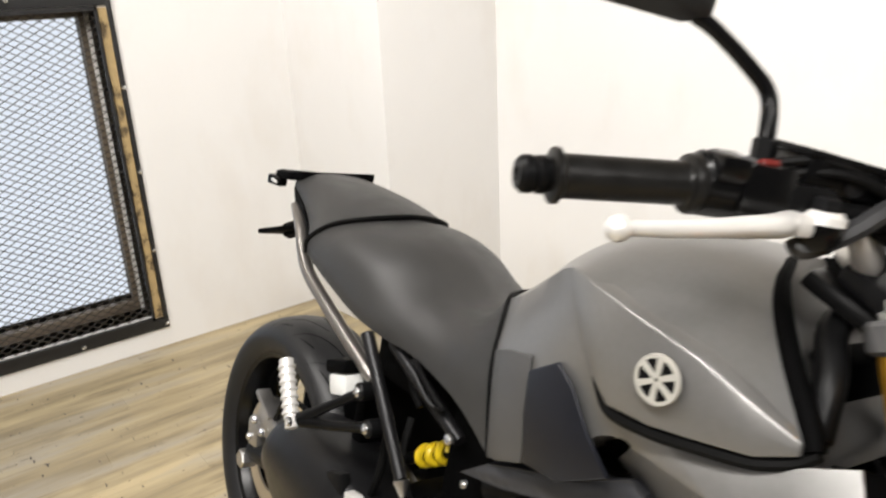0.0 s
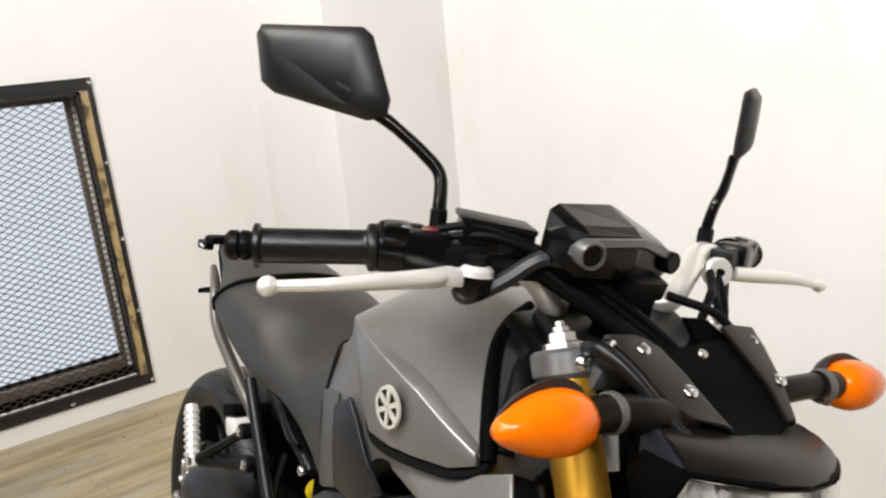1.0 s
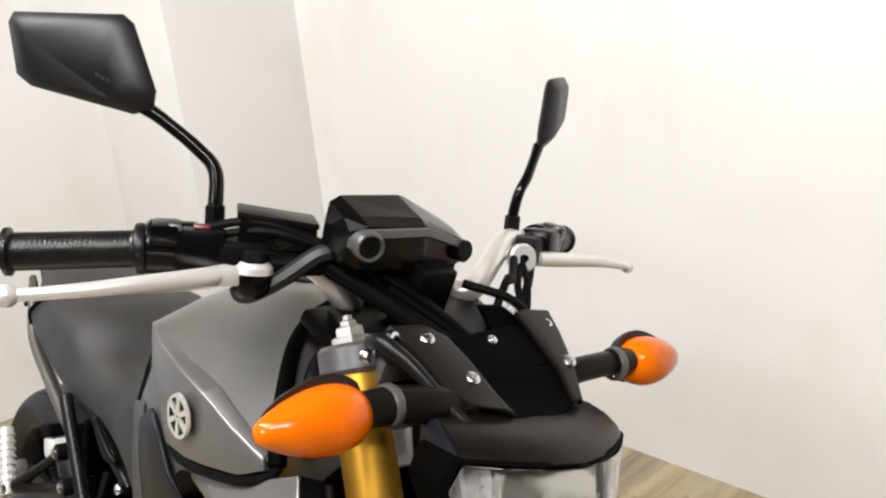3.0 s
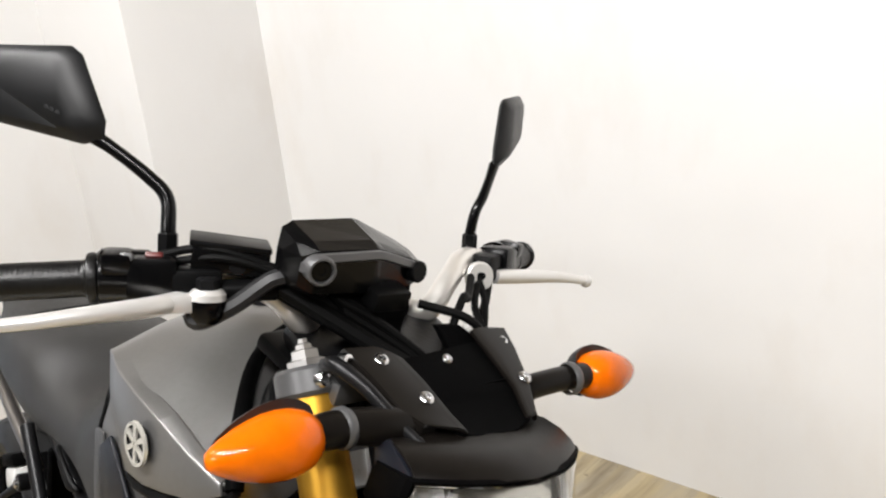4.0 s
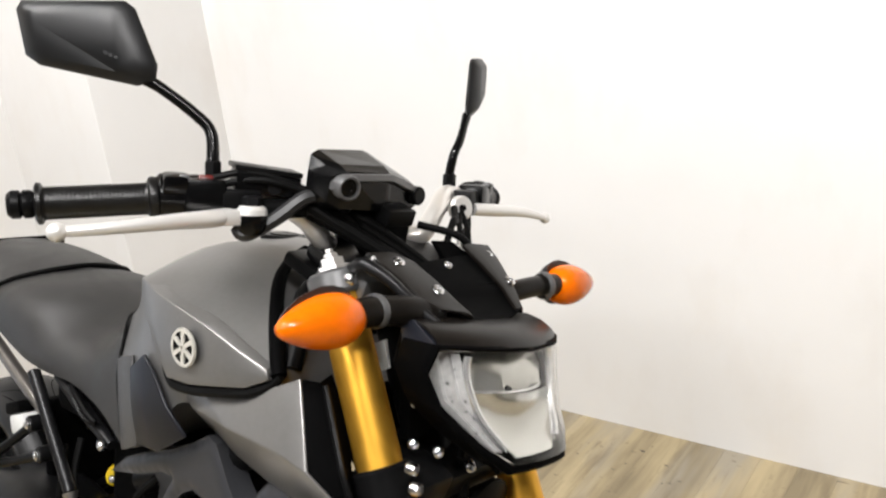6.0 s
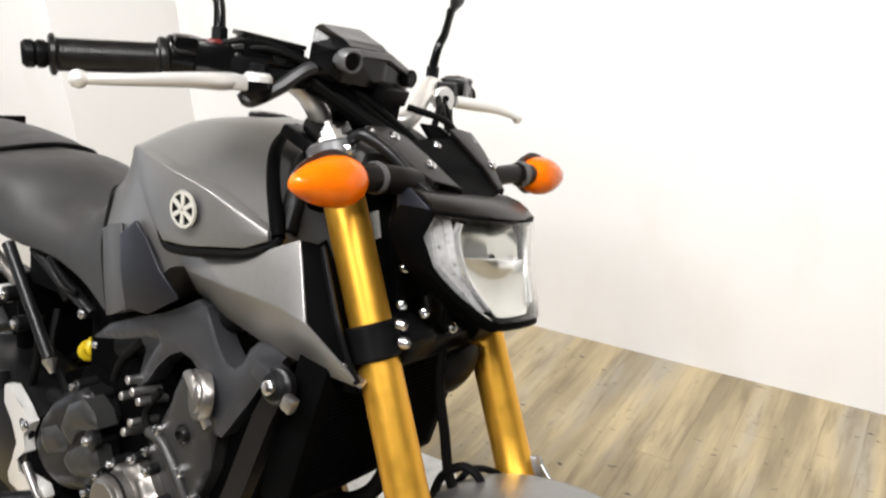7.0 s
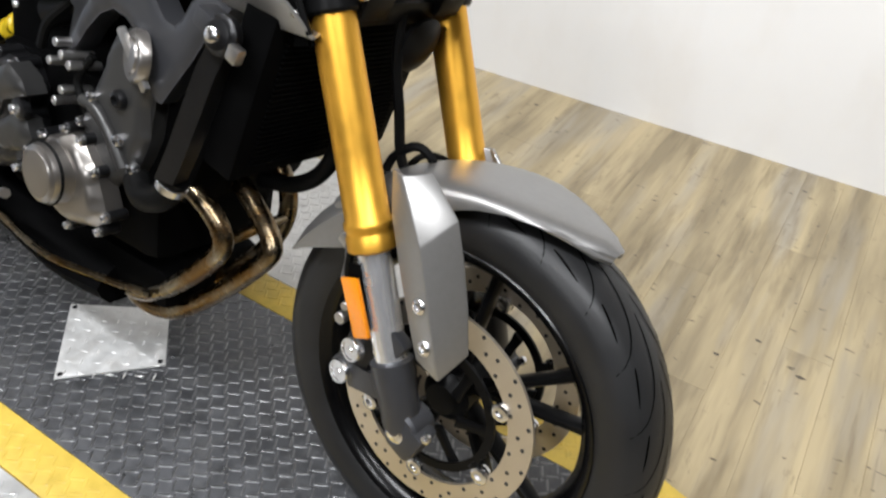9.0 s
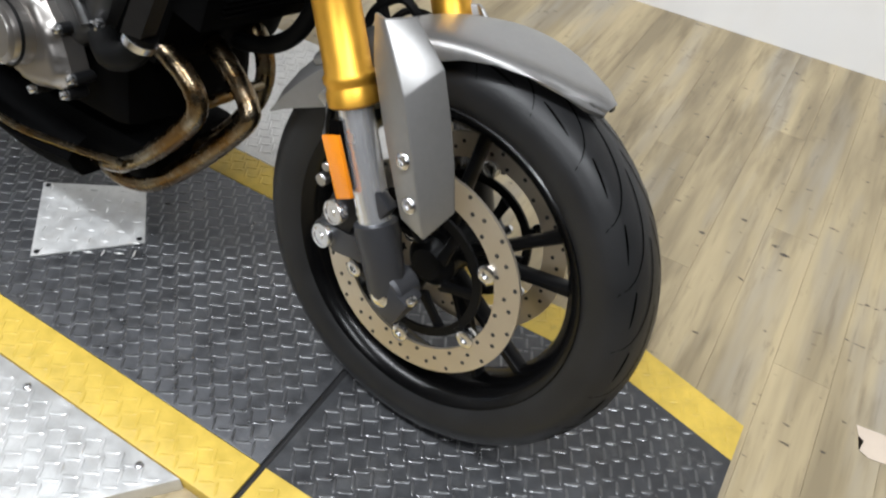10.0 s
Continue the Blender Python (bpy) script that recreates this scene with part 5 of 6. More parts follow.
for s in (-1, 1):
    wing = facets([
        [(-.606, .176, .9475), (-.550, .188, .9395), (-.496, .190, .9290), (-.434, .190, .9175), (-.386, .186, .8970), (-.350, .176, .8770)],
        [(-.614, .190, .9435), (-.555, .2035, .934), (-.500, .207, .9225), (-.440, .2065, .910), (-.390, .200, .891), (-.345, .187, .873)],
        [(-.587, .1985, .896), (-.540, .2060, .8815), (-.486, .2090, .877), (-.433, .2080, .875), (-.383, .2000, .8695), (-.344, .1875, .8675)],
        [(-.556, .197, .848), (-.524, .204, .829), (-.472, .207, .832), (-.425, .206, .840), (-.375, .198, .848), (-.343, .187, .862)],
        [(-.560, .178, .846), (-.526, .180, .824), (-.472, .182, .827), (-.425, .180, .835), (-.377, .174, .843), (-.347, .170, .858)]], s, .004, .0068)
    wing_part = part("tank_wing", wing, M_GREY, tank_part, "creased matt grey side panel")
    # dark tube in the gap below the wing, in place of the gap's shade
    part("wing_gap_fill", tube([(-.572, s * .184, .866), (-.545, s * .192, .836), (-.520, s * .196, .821), (-.470, s * .199, .824), (-.425, s * .198, .832), (-.378, s * .190, .840), (-.348, s * .180, .853), (-.334, s * .176, .866)], [.003, .005, .0065, .0068, .0068, .0065, .006, .005], 8), M_TRIM, tank_part)
    part("front_trim", tube([(-.338, s * .176, .866), (-.352, s * .168, .885), (-.390, s * .142, .920), (-.425, s * .112, .955), (-.448, s * .080, .975), (-.468, s * .035, .990)], [.009, .0095, .009, .0085, .0075, .006], 10), M_BLACK, tank_part)
    if s < 0:
        c, nrm = Vector((-.466, -.2138, .880)), Vector((.04, -.995, -.03)).normalized()
        badge = part("badge", lathe([(0, 0), (0, .0225), (.0025, .0235), (.0045, .0225), (.0045, .0195), (.003, .0185), (.003, 0)], c, nrm, 32), M_SATIN, wing_part, "round pale chrome and black badge")
        u_, v_, _w = frame_of(nrm)
        part("badge_ring", lathe([(.002, .0190), (.0052, .0195), (.0052, .0230), (.002, .0238)], c, nrm, 40, closed=True), M_BADGE, badge)
        for k in range(6):
            a = math.pi * k / 3 + .5
            d = u_ * math.cos(a) + v_ * math.sin(a)
            e = nrm.cross(d)
            part("badge_bar", slab([c + nrm * .003 + d * .002 - e * .0022, c + nrm * .003 + d * .0195 - e * .0032, c + nrm * .003 + d * .0195 + e * .0032, c + nrm * .003 + d * .002 + e * .0022], nrm * .0022), M_BADGE, badge)
    pad = facets([
        [(-.653, .1845, .812), (-.607, .1905, .840), (-.578, .1935, .822)],
        [(-.648, .1850, .760), (-.600, .1895, .772), (-.548, .1910, .782)],
        [(-.640, .1790, .703), (-.585, .1795, .708), (-.522, .1775, .745)]], s, .006, .003)
    part("knee_panel", pad, M_KNEE, tank_part, "dark inset knee panel")
    side = facets([
        [(-.741, .157, .802), (-.708, .166, .815), (-.660, .1775, .826)],
        [(-.728, .161, .735), (-.697, .169, .745), (-.652, .1770, .765)],
        [(-.716, .161, .670), (-.688, .170, .680), (-.645, .1760, .700)]], s, .004, .002)
    part("flank_panel", side, M_FLANK, tank_part, "dark plastic flank panel")
    scoop = facets([
        [(-.302, .176, .871), (-.350, .184, .850), (-.400, .188, .829), (-.460, .190, .819), (-.545, .176, .812)],
        [(-.263, .196, .781), (-.301, .202, .7925), (-.348, .204, .796), (-.403, .200, .795), (-.501, .182, .7915)],
        [(-.205, .155, .711), (-.283, .149, .708), (-.388, .141, .714), (-.470, .133, .724), (-.560, .116, .738)],
        [(-.215, .125, .716), (-.283, .122, .712), (-.388, .118, .718), (-.470, .110, .728), (-.560, .098, .742)]], s, .004, .005)
    part("air_scoop", scoop, M_GREY, tank_part, "matt grey air scoop panel")
    duct = facets([
        [(-.304, .174, .870), (-.286, .186, .828), (-.264, .193, .780), (-.238, .176, .747), (-.208, .152, .712)],
        [(-.290, .156, .866), (-.268, .158, .820), (-.245, .163, .785), (-.226, .158, .745), (-.206, .150, .706)],
        [(-.312, .120, .865), (-.272, .128, .815), (-.252, .140, .775), (-.240, .142, .735), (-.240, .140, .695)]], s, .005, .002)
    dct = part("scoop_duct", duct, M_BLACK, tank_part, "black duct inside the scoop")
    part("duct_rim", tube([(-.288, s * .152, .862), (-.264, s * .157, .815), (-.243, s * .163, .780), (-.225, s * .160, .742), (-.212, s * .155, .716)], .0042, 8), M_SATIN, dct)
    part("duct_bolt", bolt((-.228, s * .164, .735), (.5, s, 0), .005, .004), M_BOLT, dct)

# dark airbox and ram intake behind the fork
ab = bmesh.new()
bx(-.52, -.365, -.10, .10, .80, .925, .02, bm=ab)
bx(-.60, -.385, -.10, .10, .72, .90, .02, bm=ab)
part("airbox", ab, M_BLACK, bike)
part("intake_mouth", tube([(-.352, -.150, .868), (-.362, -.128, .915), (-.385, -.095, .950), (-.395, -.03, .965), (-.395, .03, .965), (-.385, .095, .950), (-.362, .128, .915), (-.352, .150, .868)], .014, 10), M_SATIN, bike)
part("intake_clip", obox((-.362, -.080, .853), (.012, .030, .036), (0, 12, 20), .004), M_WHITE, bike, "small bright clip behind the fork")
part("intake_tab", obox((-.385, -.085, .975), (.075, .05, .018), (0, 25, 12), .006), M_SATIN, bike)

# -- seat --
SEAT_ROWS = [
    [(-1.165, 0, .878), (-1.195, .085, .864), (-1.240, .128, .842), (-1.272, .150, .810), (-1.282, .146, .782)],
    [(-1.110, 0, .874), (-1.130, .085, .858), (-1.165, .135, .828), (-1.190, .155, .790), (-1.200, .150, .760)],
    [(-1.050, 0, .864), (-1.060, .085, .846), (-1.075, .135, .808), (-1.085, .155, .762), (-1.090, .150, .732)],
    [(-1.000, 0, .847), (-1.005, .075, .826), (-1.010, .125, .788), (-1.010, .152, .755), (-1.005, .148, .724)],
    [(-.955, 0, .824), (-.955, .065, .806), (-.950, .112, .782), (-.935, .143, .757), (-.925, .145, .724)],
    [(-.912, 0, .809), (-.905, .055, .795), (-.890, .102, .783), (-.870, .138, .757), (-.855, .145, .714)],
    [(-.870, 0, .814), (-.860, .050, .808), (-.825, .108, .812), (-.810, .145, .767), (-.790, .149, .698)],
    [(-.828, 0, .848), (-.820, .050, .845), (-.774, .117, .856), (-.750, .149, .775), (-.722, .154, .668)]]
for row in SEAT_ROWS[1:6]:
    # a flat top and a tight shoulder
    (x1, y1, z1), (x2, y2, z2) = row[1:3]
    row[1:3] = (x1, y1, z1 + .006), (x2, y2 + .006, z2 + .009)
seat = part("seat", shell(SEAT_ROWS, 5, 3), M_SEAT, bike, "dark grey vinyl rider seat")
part("front_seam", tube([(-.826, -.02, .8515), (-.810, -.070, .853), (-.772, -.120, .8585), (-.760, -.138, .82), (-.748, -.1515, .775), (-.735, -.1545, .72), (-.721, -.1555, .668)], .0022, 6), M_TRIM, seat)
pillion = part("pillion_seat", shell([
    [(-1.172, 0, .886), (-1.202, .084, .872), (-1.247, .126, .850), (-1.279, .147, .818), (-1.288, .142, .790)],
    [(-1.255, 0, .898), (-1.272, .075, .887), (-1.302, .112, .863), (-1.325, .126, .833), (-1.330, .116, .802)],
    [(-1.360, 0, .906), (-1.365, .060, .899), (-1.390, .092, .878), (-1.410, .098, .856), (-1.410, .088, .825)],
    [(-1.475, 0, .908), (-1.477, .050, .904), (-1.488, .078, .888), (-1.500, .080, .874), (-1.500, .070, .850)]], 4, 3), M_SEAT, bike, "dark grey vinyl pillion seat")
part("seat_gap", tube([(-1.286, -.147, .784), (-1.276, -.151, .812), (-1.243, -.129, .846), (-1.198, -.086, .869), (-1.168, 0, .883), (-1.198, .086, .869), (-1.243, .129, .846), (-1.276, .151, .812)], .0040, 8), M_TRIM, pillion)
tail = part("tail_plate", slab([(-1.470, -.080, .906), (-1.495, -.096, .900), (-1.568, -.094, .892), (-1.585, -.075, .894), (-1.585, .075, .894), (-1.568, .094, .892), (-1.495, .098, .906), (-1.455, .080, .916)], (0, 0, -.018), .005), M_BLACK, bike, "black tail plate with grab hooks")
part("tail_hook", obox((-1.56, -.092, .872), (.045, .022, .022), (0, 0, 10), .006), M_GLOSS, tail)
part("tail_mark", obox((-1.548, -.1045, .872), (.020, .003, .006), (0, 10, 8), .001), M_CLEAR, tail)
part("tail_side", facets([[(-1.50, .082, .870), (-1.42, .096, .845), (-1.33, .118, .800)], [(-1.50, .070, .815), (-1.42, .090, .790), (-1.32, .115, .750)]], -1, .006, .002), M_BLACK, bike)
part("tail_side", facets([[(-1.50, .082, .870), (-1.42, .096, .845), (-1.33, .118, .800)], [(-1.50, .070, .815), (-1.42, .090, .790), (-1.32, .115, .750)]], 1, .006, .002), M_BLACK, bike)
part("plate_holder", slab([(-1.56, -.03, .78), (-1.70, -.06, .735), (-1.70, .06, .735), (-1.56, .03, .78)], (0, 0, -.012), .003), M_BLACK, bike)
part("plate_arm", tube([(-1.48, 0, .83), (-1.56, 0, .78), (-1.66, 0, .742)], .02, 8), M_BLACK, bike)

# -- subframe, peg hangers --
for s in (-1, 1):
    rail = part("subframe_rail", tube([(-1.425, s * .112, .845), (-1.370, s * .122, .815), (-1.292, s * .138, .755), (-1.185, s * .142, .712), (-1.05, s * .144, .664), (-1.01, s * .144, .648)], [.007, .011, .012, .012, .0115, .010], 12), M_BRONZE, bike, "grey tubular subframe rail")
    part("rail_stay", rod((-1.028, s * .158, .722), (-.876, s * .162, .553), .0108, .0095), M_DARKALU, rail)
    part("stay_end", rod((-.876, s * .162, .553), (-.864, s * .162, .532), .012, .005), M_ALU, rail)
    part("rail_brace", tube([(-.995, s * .128, .716), (-.886, s * .130, .676), (-.800, s * .132, .646)], [.010, .012, .009], 10), M_DARKALU, rail)
    part("brace_bolt", bolt((-.806, s * .144, .648), (0, s, 0), .009, .008), M_BOLT, rail)
    part("seat_hook", tube([(-.92, s * .142, .715), (-.90, s * .150, .718), (-.85, s * .150, .690), (-.835, s * .144, .678), (-.86, s * .148, .678), (-.905, s * .146, .700)], .0045, 8), M_SATIN, rail)
    hang = tube([(-1.120, s * .205, .540), (-1.06, s * .185, .590), (-.995, s * .168, .640)], [.012, .008, .009], 10)
    tube([(-1.120, s * .205, .540), (-1.05, s * .185, .560), (-.958, s * .168, .596)], [.012, .008, .009], 10, bm=hang)
    rod((-.995, s * .155, .640), (-.995, s * .180, .640), .014, bm=hang)
    rod((-.958, s * .155, .596), (-.958, s * .180, .596), .014, bm=hang)
    hanger = part("pillion_peg_hanger", hang, M_SATIN, bike, "black forked peg hanger")
    part("hanger_bolt", bolt((-.995, s * .180, .640), (0, s, 0), .008, .005), M_BOLT, hanger)
    part("hanger_bolt", bolt((-.958, s * .180, .596), (0, s, 0), .008, .005), M_BOLT, hanger)
    peg = rod((-1.115, s * .217, .528), (-1.190, s * .206, .620), .0115, .0125)
    d_ = Vector((-1.190, s * .206, .620)) - Vector((-1.115, s * .217, .528))
    for k in range(7):
        c = Vector((-1.115, s * .217, .528)) + d_ * (.22 + .11 * k)
        rod(c - d_.normalized() * .003, c + d_.normalized() * .003, .0150, bm=peg, seg=12)
    part("pillion_peg", peg, M_WHITE, hanger, "folded-up ribbed bright pillion peg")
    part("peg_bolt", bolt((-1.118, s * .222, .540), (0, s, 0), .010, .006), M_BOLT, hanger)
res = part("brake_reservoir", obox((-1.078, -.150, .616), (.056, .036, .036), (0, -18, 0), .008), M_CLEAR, bike, "milky rear brake fluid reservoir")
part("reservoir_lid", obox((-1.088, -.150, .644), (.062, .042, .022), (0, -18, 0), .006), M_BLACK, res)
part("reservoir_bolt", bolt((-1.05, -.171, .60), (0, -1, 0), .008, .006), M_BOLT, res)

# shock, swingarm, muffler, rear brake
coil = []
for k in range(3 * 14 + 8):
    a = 2 * math.pi * k / 14
    p = Vector((-1.024, -.012, .492)) + Vector((.088, 0, .053)) * (k / 49)
    coil.append((p.x, p.y + .016 * math.cos(a), p.z + .016 * math.sin(a)))
shock = part("rear_shock", rod((-1.10, -.012, .446), (-.90, -.012, .567), .011), M_SATIN, bike)
part("coil_spring", tube(coil, .0078, 8, smooth=False), M_SPRING, shock, "yellow coil spring")
for s in (-1, 1):
    part("swingarm", tube([(-.86, s * .105, .44), (-1.0, s * .11, .425), (-1.2, s * .115, .37), (-1.44, s * .118, .315)], [.038, .036, .030, .024], 14), M_SATIN, bike)
    part("axle_nut", rod((RX, s * .115, RZ), (RX, s * .150, RZ), .020, seg=6), M_ALU, bike)
part("muffler", shell([
    [(-1.29, 0, .44), (-1.29, .05, .432), (-1.29, .075, .39), (-1.28, .06, .34)],
    [(-1.24, 0, .485), (-1.24, .06, .475), (-1.24, .088, .42), (-1.23, .07, .33)],
    [(-1.05, 0, .495), (-1.05, .065, .485), (-1.05, .092, .42), (-1.05, .075, .30)],
    [(-.90, 0, .45), (-.90, .06, .44), (-.90, .08, .38), (-.90, .07, .27)]], 4, 3), M_DARKALU, bike, "satin black underslung muffler").matrix_basis = pose(0, -.105, 0)
part("muffler_bracket", obox((-1.02, -.17, .455), (.05, .02, .07), (0, -20, 0), .008), M_SATIN, bike)
part("rear_hugger", facets([[(RX + x, w, RZ + z) for x, z in ((.150, .270), (.225, .215), (.285, .120))] for w in (.062, .050, 0, -.050, -.062)], 1, .004, .002), M_BLACK, bike, "black plastic hugger over the rear tyre")
rcal = obox((-1.385, -.112, .405), (.080, .045, .055), (0, 25, 0), .010)
obox((-1.425, -.120, .365), (.045, .040, .060), (0, -10, 0), .009, rcal)
rear_cal = part("rear_caliper", rcal, M_ALU, bike, "bare rear brake caliper")
for x, z, r in ((-1.415, .398, .010), (-1.375, .388, .009), (-1.428, .355, .008)):
    part("caliper_bolt", bolt((x, -.140, z), (0, -1, 0), r, .008), M_BOLT, rear_cal)
part("caliper_fin", obox((-1.390, -.128, .441), (.075, .030, .010), (0, 25, 0), .003), M_ALU, rear_cal)
part("caliper_hose", tube([(-1.36, -.125, .42), (-1.30, -.135, .49), (-1.22, -.13, .50), (-1.15, -.12, .48)], .005, 8), M_TRIM, rear_cal)
part("caliper_stay", obox((-1.40, -.098, .35), (.06, .016, .11), (0, -15, 0), .005), M_DARKALU, bike)

# -- frame and engine --
def swell(name, bm, material, parent):
    """A part with no hard edges."""
    ob = part(name, bm, material, parent)
    ob.data.set_sharp_from_angle(angle=radians(85))
    return ob


def pillow(outline, y, s, wide, high, step=.006):
    """A cast face over an outline of (x, z): it swells from the rim, level once it is wide from the edge."""
    ring = []
    for (x0, z0), (x1, z1) in zip(outline, outline[1:] + outline[:1]):
        n = max(1, round(math.hypot(x1 - x0, z1 - z0) / step))
        ring += [(x0 + (x1 - x0) * k / n, z0 + (z1 - z0) * k / n) for k in range(n)]
    a = np.array(ring)
    b = np.roll(a, -1, axis=0)
    d = b - a
    long = (d ** 2).sum(1) + 1e-12

    def edge_gap(x, z):
        p = np.array((x, z))
        t = np.clip(((p - a) * d).sum(1) / long, 0, 1)
        return float(np.sqrt(((a + d * t[:, None] - p) ** 2).sum(1)).min())

    def inside(x, z):
        odd = False
        for (x0, z0), (x1, z1) in zip(ring, ring[1:] + ring[:1]):
            if (z0 > z) != (z1 > z) and x < x0 + (x1 - x0) * (z - z0) / (z1 - z0):
                odd = not odd
        return odd

    seeds, row = [], 0
    z = a[:, 1].min() + step / 2
    while z < a[:, 1].max():
        x = a[:, 0].min() + (step / 2 if row % 2 else 0)
        while x < a[:, 0].max():
            if inside(x, z) and edge_gap(x, z) > step * .45:
                seeds.append((x, z))
            x += step
        z += step * .87
        row += 1
    n = len(ring)
    vs, _, faces, *_ = delaunay_2d_cdt([Vector(p) for p in ring + seeds], [(k, (k + 1) % n) for k in range(n)], [], 1, 1e-6)
    bm = bmesh.new()
    verts = []
    for p in vs:
        k = 1 - min(edge_gap(p.x, p.y) / wide, 1)
        verts.append(bm.verts.new((p.x, s * (y + high * math.sqrt(max(0, 1 - k * k))), p.y)))
    for f in faces:
        bm.faces.new([verts[k] for k in f])
    for _ in range(4):
        bmesh.ops.smooth_vert(bm, verts=[v for v in bm.verts if not v.is_boundary], factor=.5, use_axis_y=True)
    return bm


FRAME_XZ = [(-.774, .617), (-.728, .652), (-.676, .673), (-.600, .700), (-.549, .724), (-.519, .741), (-.498, .735), (-.484, .713), (-.469, .689), (-.452, .670), (-.434, .665), (-.420, .677), (-.406, .701), (-.389, .717), (-.363, .717), (-.339, .710), (-.359, .686), (-.378, .663),
            (-.399, .631), (-.427, .593), (-.451, .560), (-.465, .560), (-.484, .578), (-.494, .612), (-.503, .636), (-.524, .652), (-.550, .657), (-.576, .644), (-.605, .616), (-.627, .587), (-.650, .570), (-.646, .590), (-.625, .623), (-.600, .660), (-.625, .658), (-.696, .635)]
for s in (-1, 1):
    fr = slab([(x, s * .146, z) for x, z in FRAME_XZ], (0, -s * .034, 0))
    frame_side = part("main_frame", fr, M_FRAME, bike, "satin grey cast frame")
    swell("frame_face", pillow(FRAME_XZ, .145, s, .014, .005), M_FRAME, frame_side)
    part("frame_spar", tube([(-.75, s * .100, .600), (-.60, s * .110, .665), (-.45, s * .105, .74), (-.36, s * .07, .83)], .024, 12), M_SATIN, frame_side)
    part("frame_bolt", bolt((-.752, s * .154, .612), (0, s, 0), .006, .005), M_BOLT, frame_side)
engine = part("engine", bx(-.86, -.475, -.125, .125, .295, .545, .03), M_BLACK, bike, "black three-cylinder engine")
part("cylinder_block", obox((-.46, 0, .525), (.14, .24, .20), (0, 22, 0), .02), M_BLACK, engine)
part("sump", bx(-.82, -.48, -.10, .10, .20, .27, .02), M_BLACK, engine)
part("gearbox", bx(-.96, -.85, -.10, .10, .33, .50, .03), M_BLACK, engine)
# three added black blocks fill see-through gaps in place of deep shade
part("dark_fill_mid", bx(-.865, -.62, -.105, .105, .48, .70, .03), M_BLACK, bike)
part("dark_fill_rear", bx(-1.12, -1.09, -.10, .10, .42, .645, .01), M_BLACK, bike)
part("dark_fill_seat", bx(-1.09, -.80, -.095, .095, .628, .735, .02), M_BLACK, bike, "added black block that keeps the space under the seat dark")
part("battery_strap", tube([(-.99, -.098, .73), (-.97, -.100, .66), (-.94, -.099, .63)], .006, 8), M_TRIM, bike)
# clutch cover, small: bright round cover with bolts
out = [(-.680, .402), (-.665, .445), (-.615, .470), (-.580, .466), (-.552, .430), (-.530, .372), (-.545, .345), (-.612, .328), (-.668, .348)]
cov = part("ignition_cover", slab([(x, -.140, z) for x, z in out], (0, -.028, 0)), M_BRONZE, engine, "bronze-grey engine cover")
swell("cover_face", pillow(out, .168, -1, .014, .017), M_BRONZE, cov)
part("cover_dome", lathe([(0, .046), (.020, .045), (.028, .042), (.030, .036), (.032, .034), (.033, .012), (.033, 0)], (-.622, -.182, .408), (-.05, -1, .05), 32), M_BRONZE, cov, "round bronze-grey dome")
# raised dark ring whose colour stands for a groove's shade
part("dome_dark_ring", lathe([(.016, .0455), (.0185, .0475), (.021, .0455)], (-.622, -.182, .408), (-.05, -1, .05), 32, closed=True), M_TRIM, cov)
for x, z in out:
    ctr = Vector((-.607, 0, .402))
    q = ctr + (Vector((x, 0, z)) - ctr) * 1.06
    lug = rod((q.x, -.140, q.z), (q.x, -.172, q.z), .0085, seg=12)
    part("cover_lug", lug, M_DARKALU, cov)
    part("cover_bolt", bolt((q.x, -.172, q.z), (0, -1, 0), .0065, .008), M_BOLT, cov)
# clutch cover, upper rear
out = [(-.905, .400), (-.890, .446), (-.850, .495), (-.785, .535), (-.742, .530), (-.722, .495), (-.730, .456), (-.714, .408), (-.745, .366), (-.810, .340), (-.862, .348), (-.892, .368)]
clu = part("clutch_cover", slab([(x, -.125, z) for x, z in out], (0, -.030, 0)), M_DARKALU, engine, "dark clutch cover with raised petals")
swell("cover_face", pillow(out, .155, -1, .024, .022), M_DARKALU, clu)
for leaf, rise in (
    ([(-.777, .510), (-.732, .535), (-.702, .520), (-.690, .499), (-.750, .474), (-.767, .445), (-.798, .463)], .182),
    ([(-.868, .437), (-.820, .459), (-.779, .448), (-.790, .424), (-.846, .399), (-.862, .415)], .178),
    ([(-.787, .429), (-.742, .456), (-.708, .457), (-.695, .429), (-.724, .402), (-.771, .385), (-.805, .404)], .174),
):
    petal = part("petal", slab([(x, -.150, z) for x, z in leaf], (0, .150 - rise, 0)), M_CASE, clu, "grey raised petal")
    swell("petal_face", pillow(leaf, rise, -1, .012, .008), M_CASE, petal)
part("cover_boss", lathe([(0, .017), (.010, .016), (.012, .012), (.012, 0)], (-.713, -.172, .473), (0, -1, 0), 20), M_DARKALU, clu)
part("cover_bolt", bolt((-.713, -.184, .473), (0, -1, 0), .0085, .010), M_BOLT, clu)
for x, z in out[3:9]:
    part("cover_lug", rod((x, -.130, z), (x, -.166, z), .0095, seg=12), M_DARKALU, clu)
    part("cover_bolt", bolt((x, -.166, z), (0, -1, 0), .0070, .010), M_BOLT, clu)
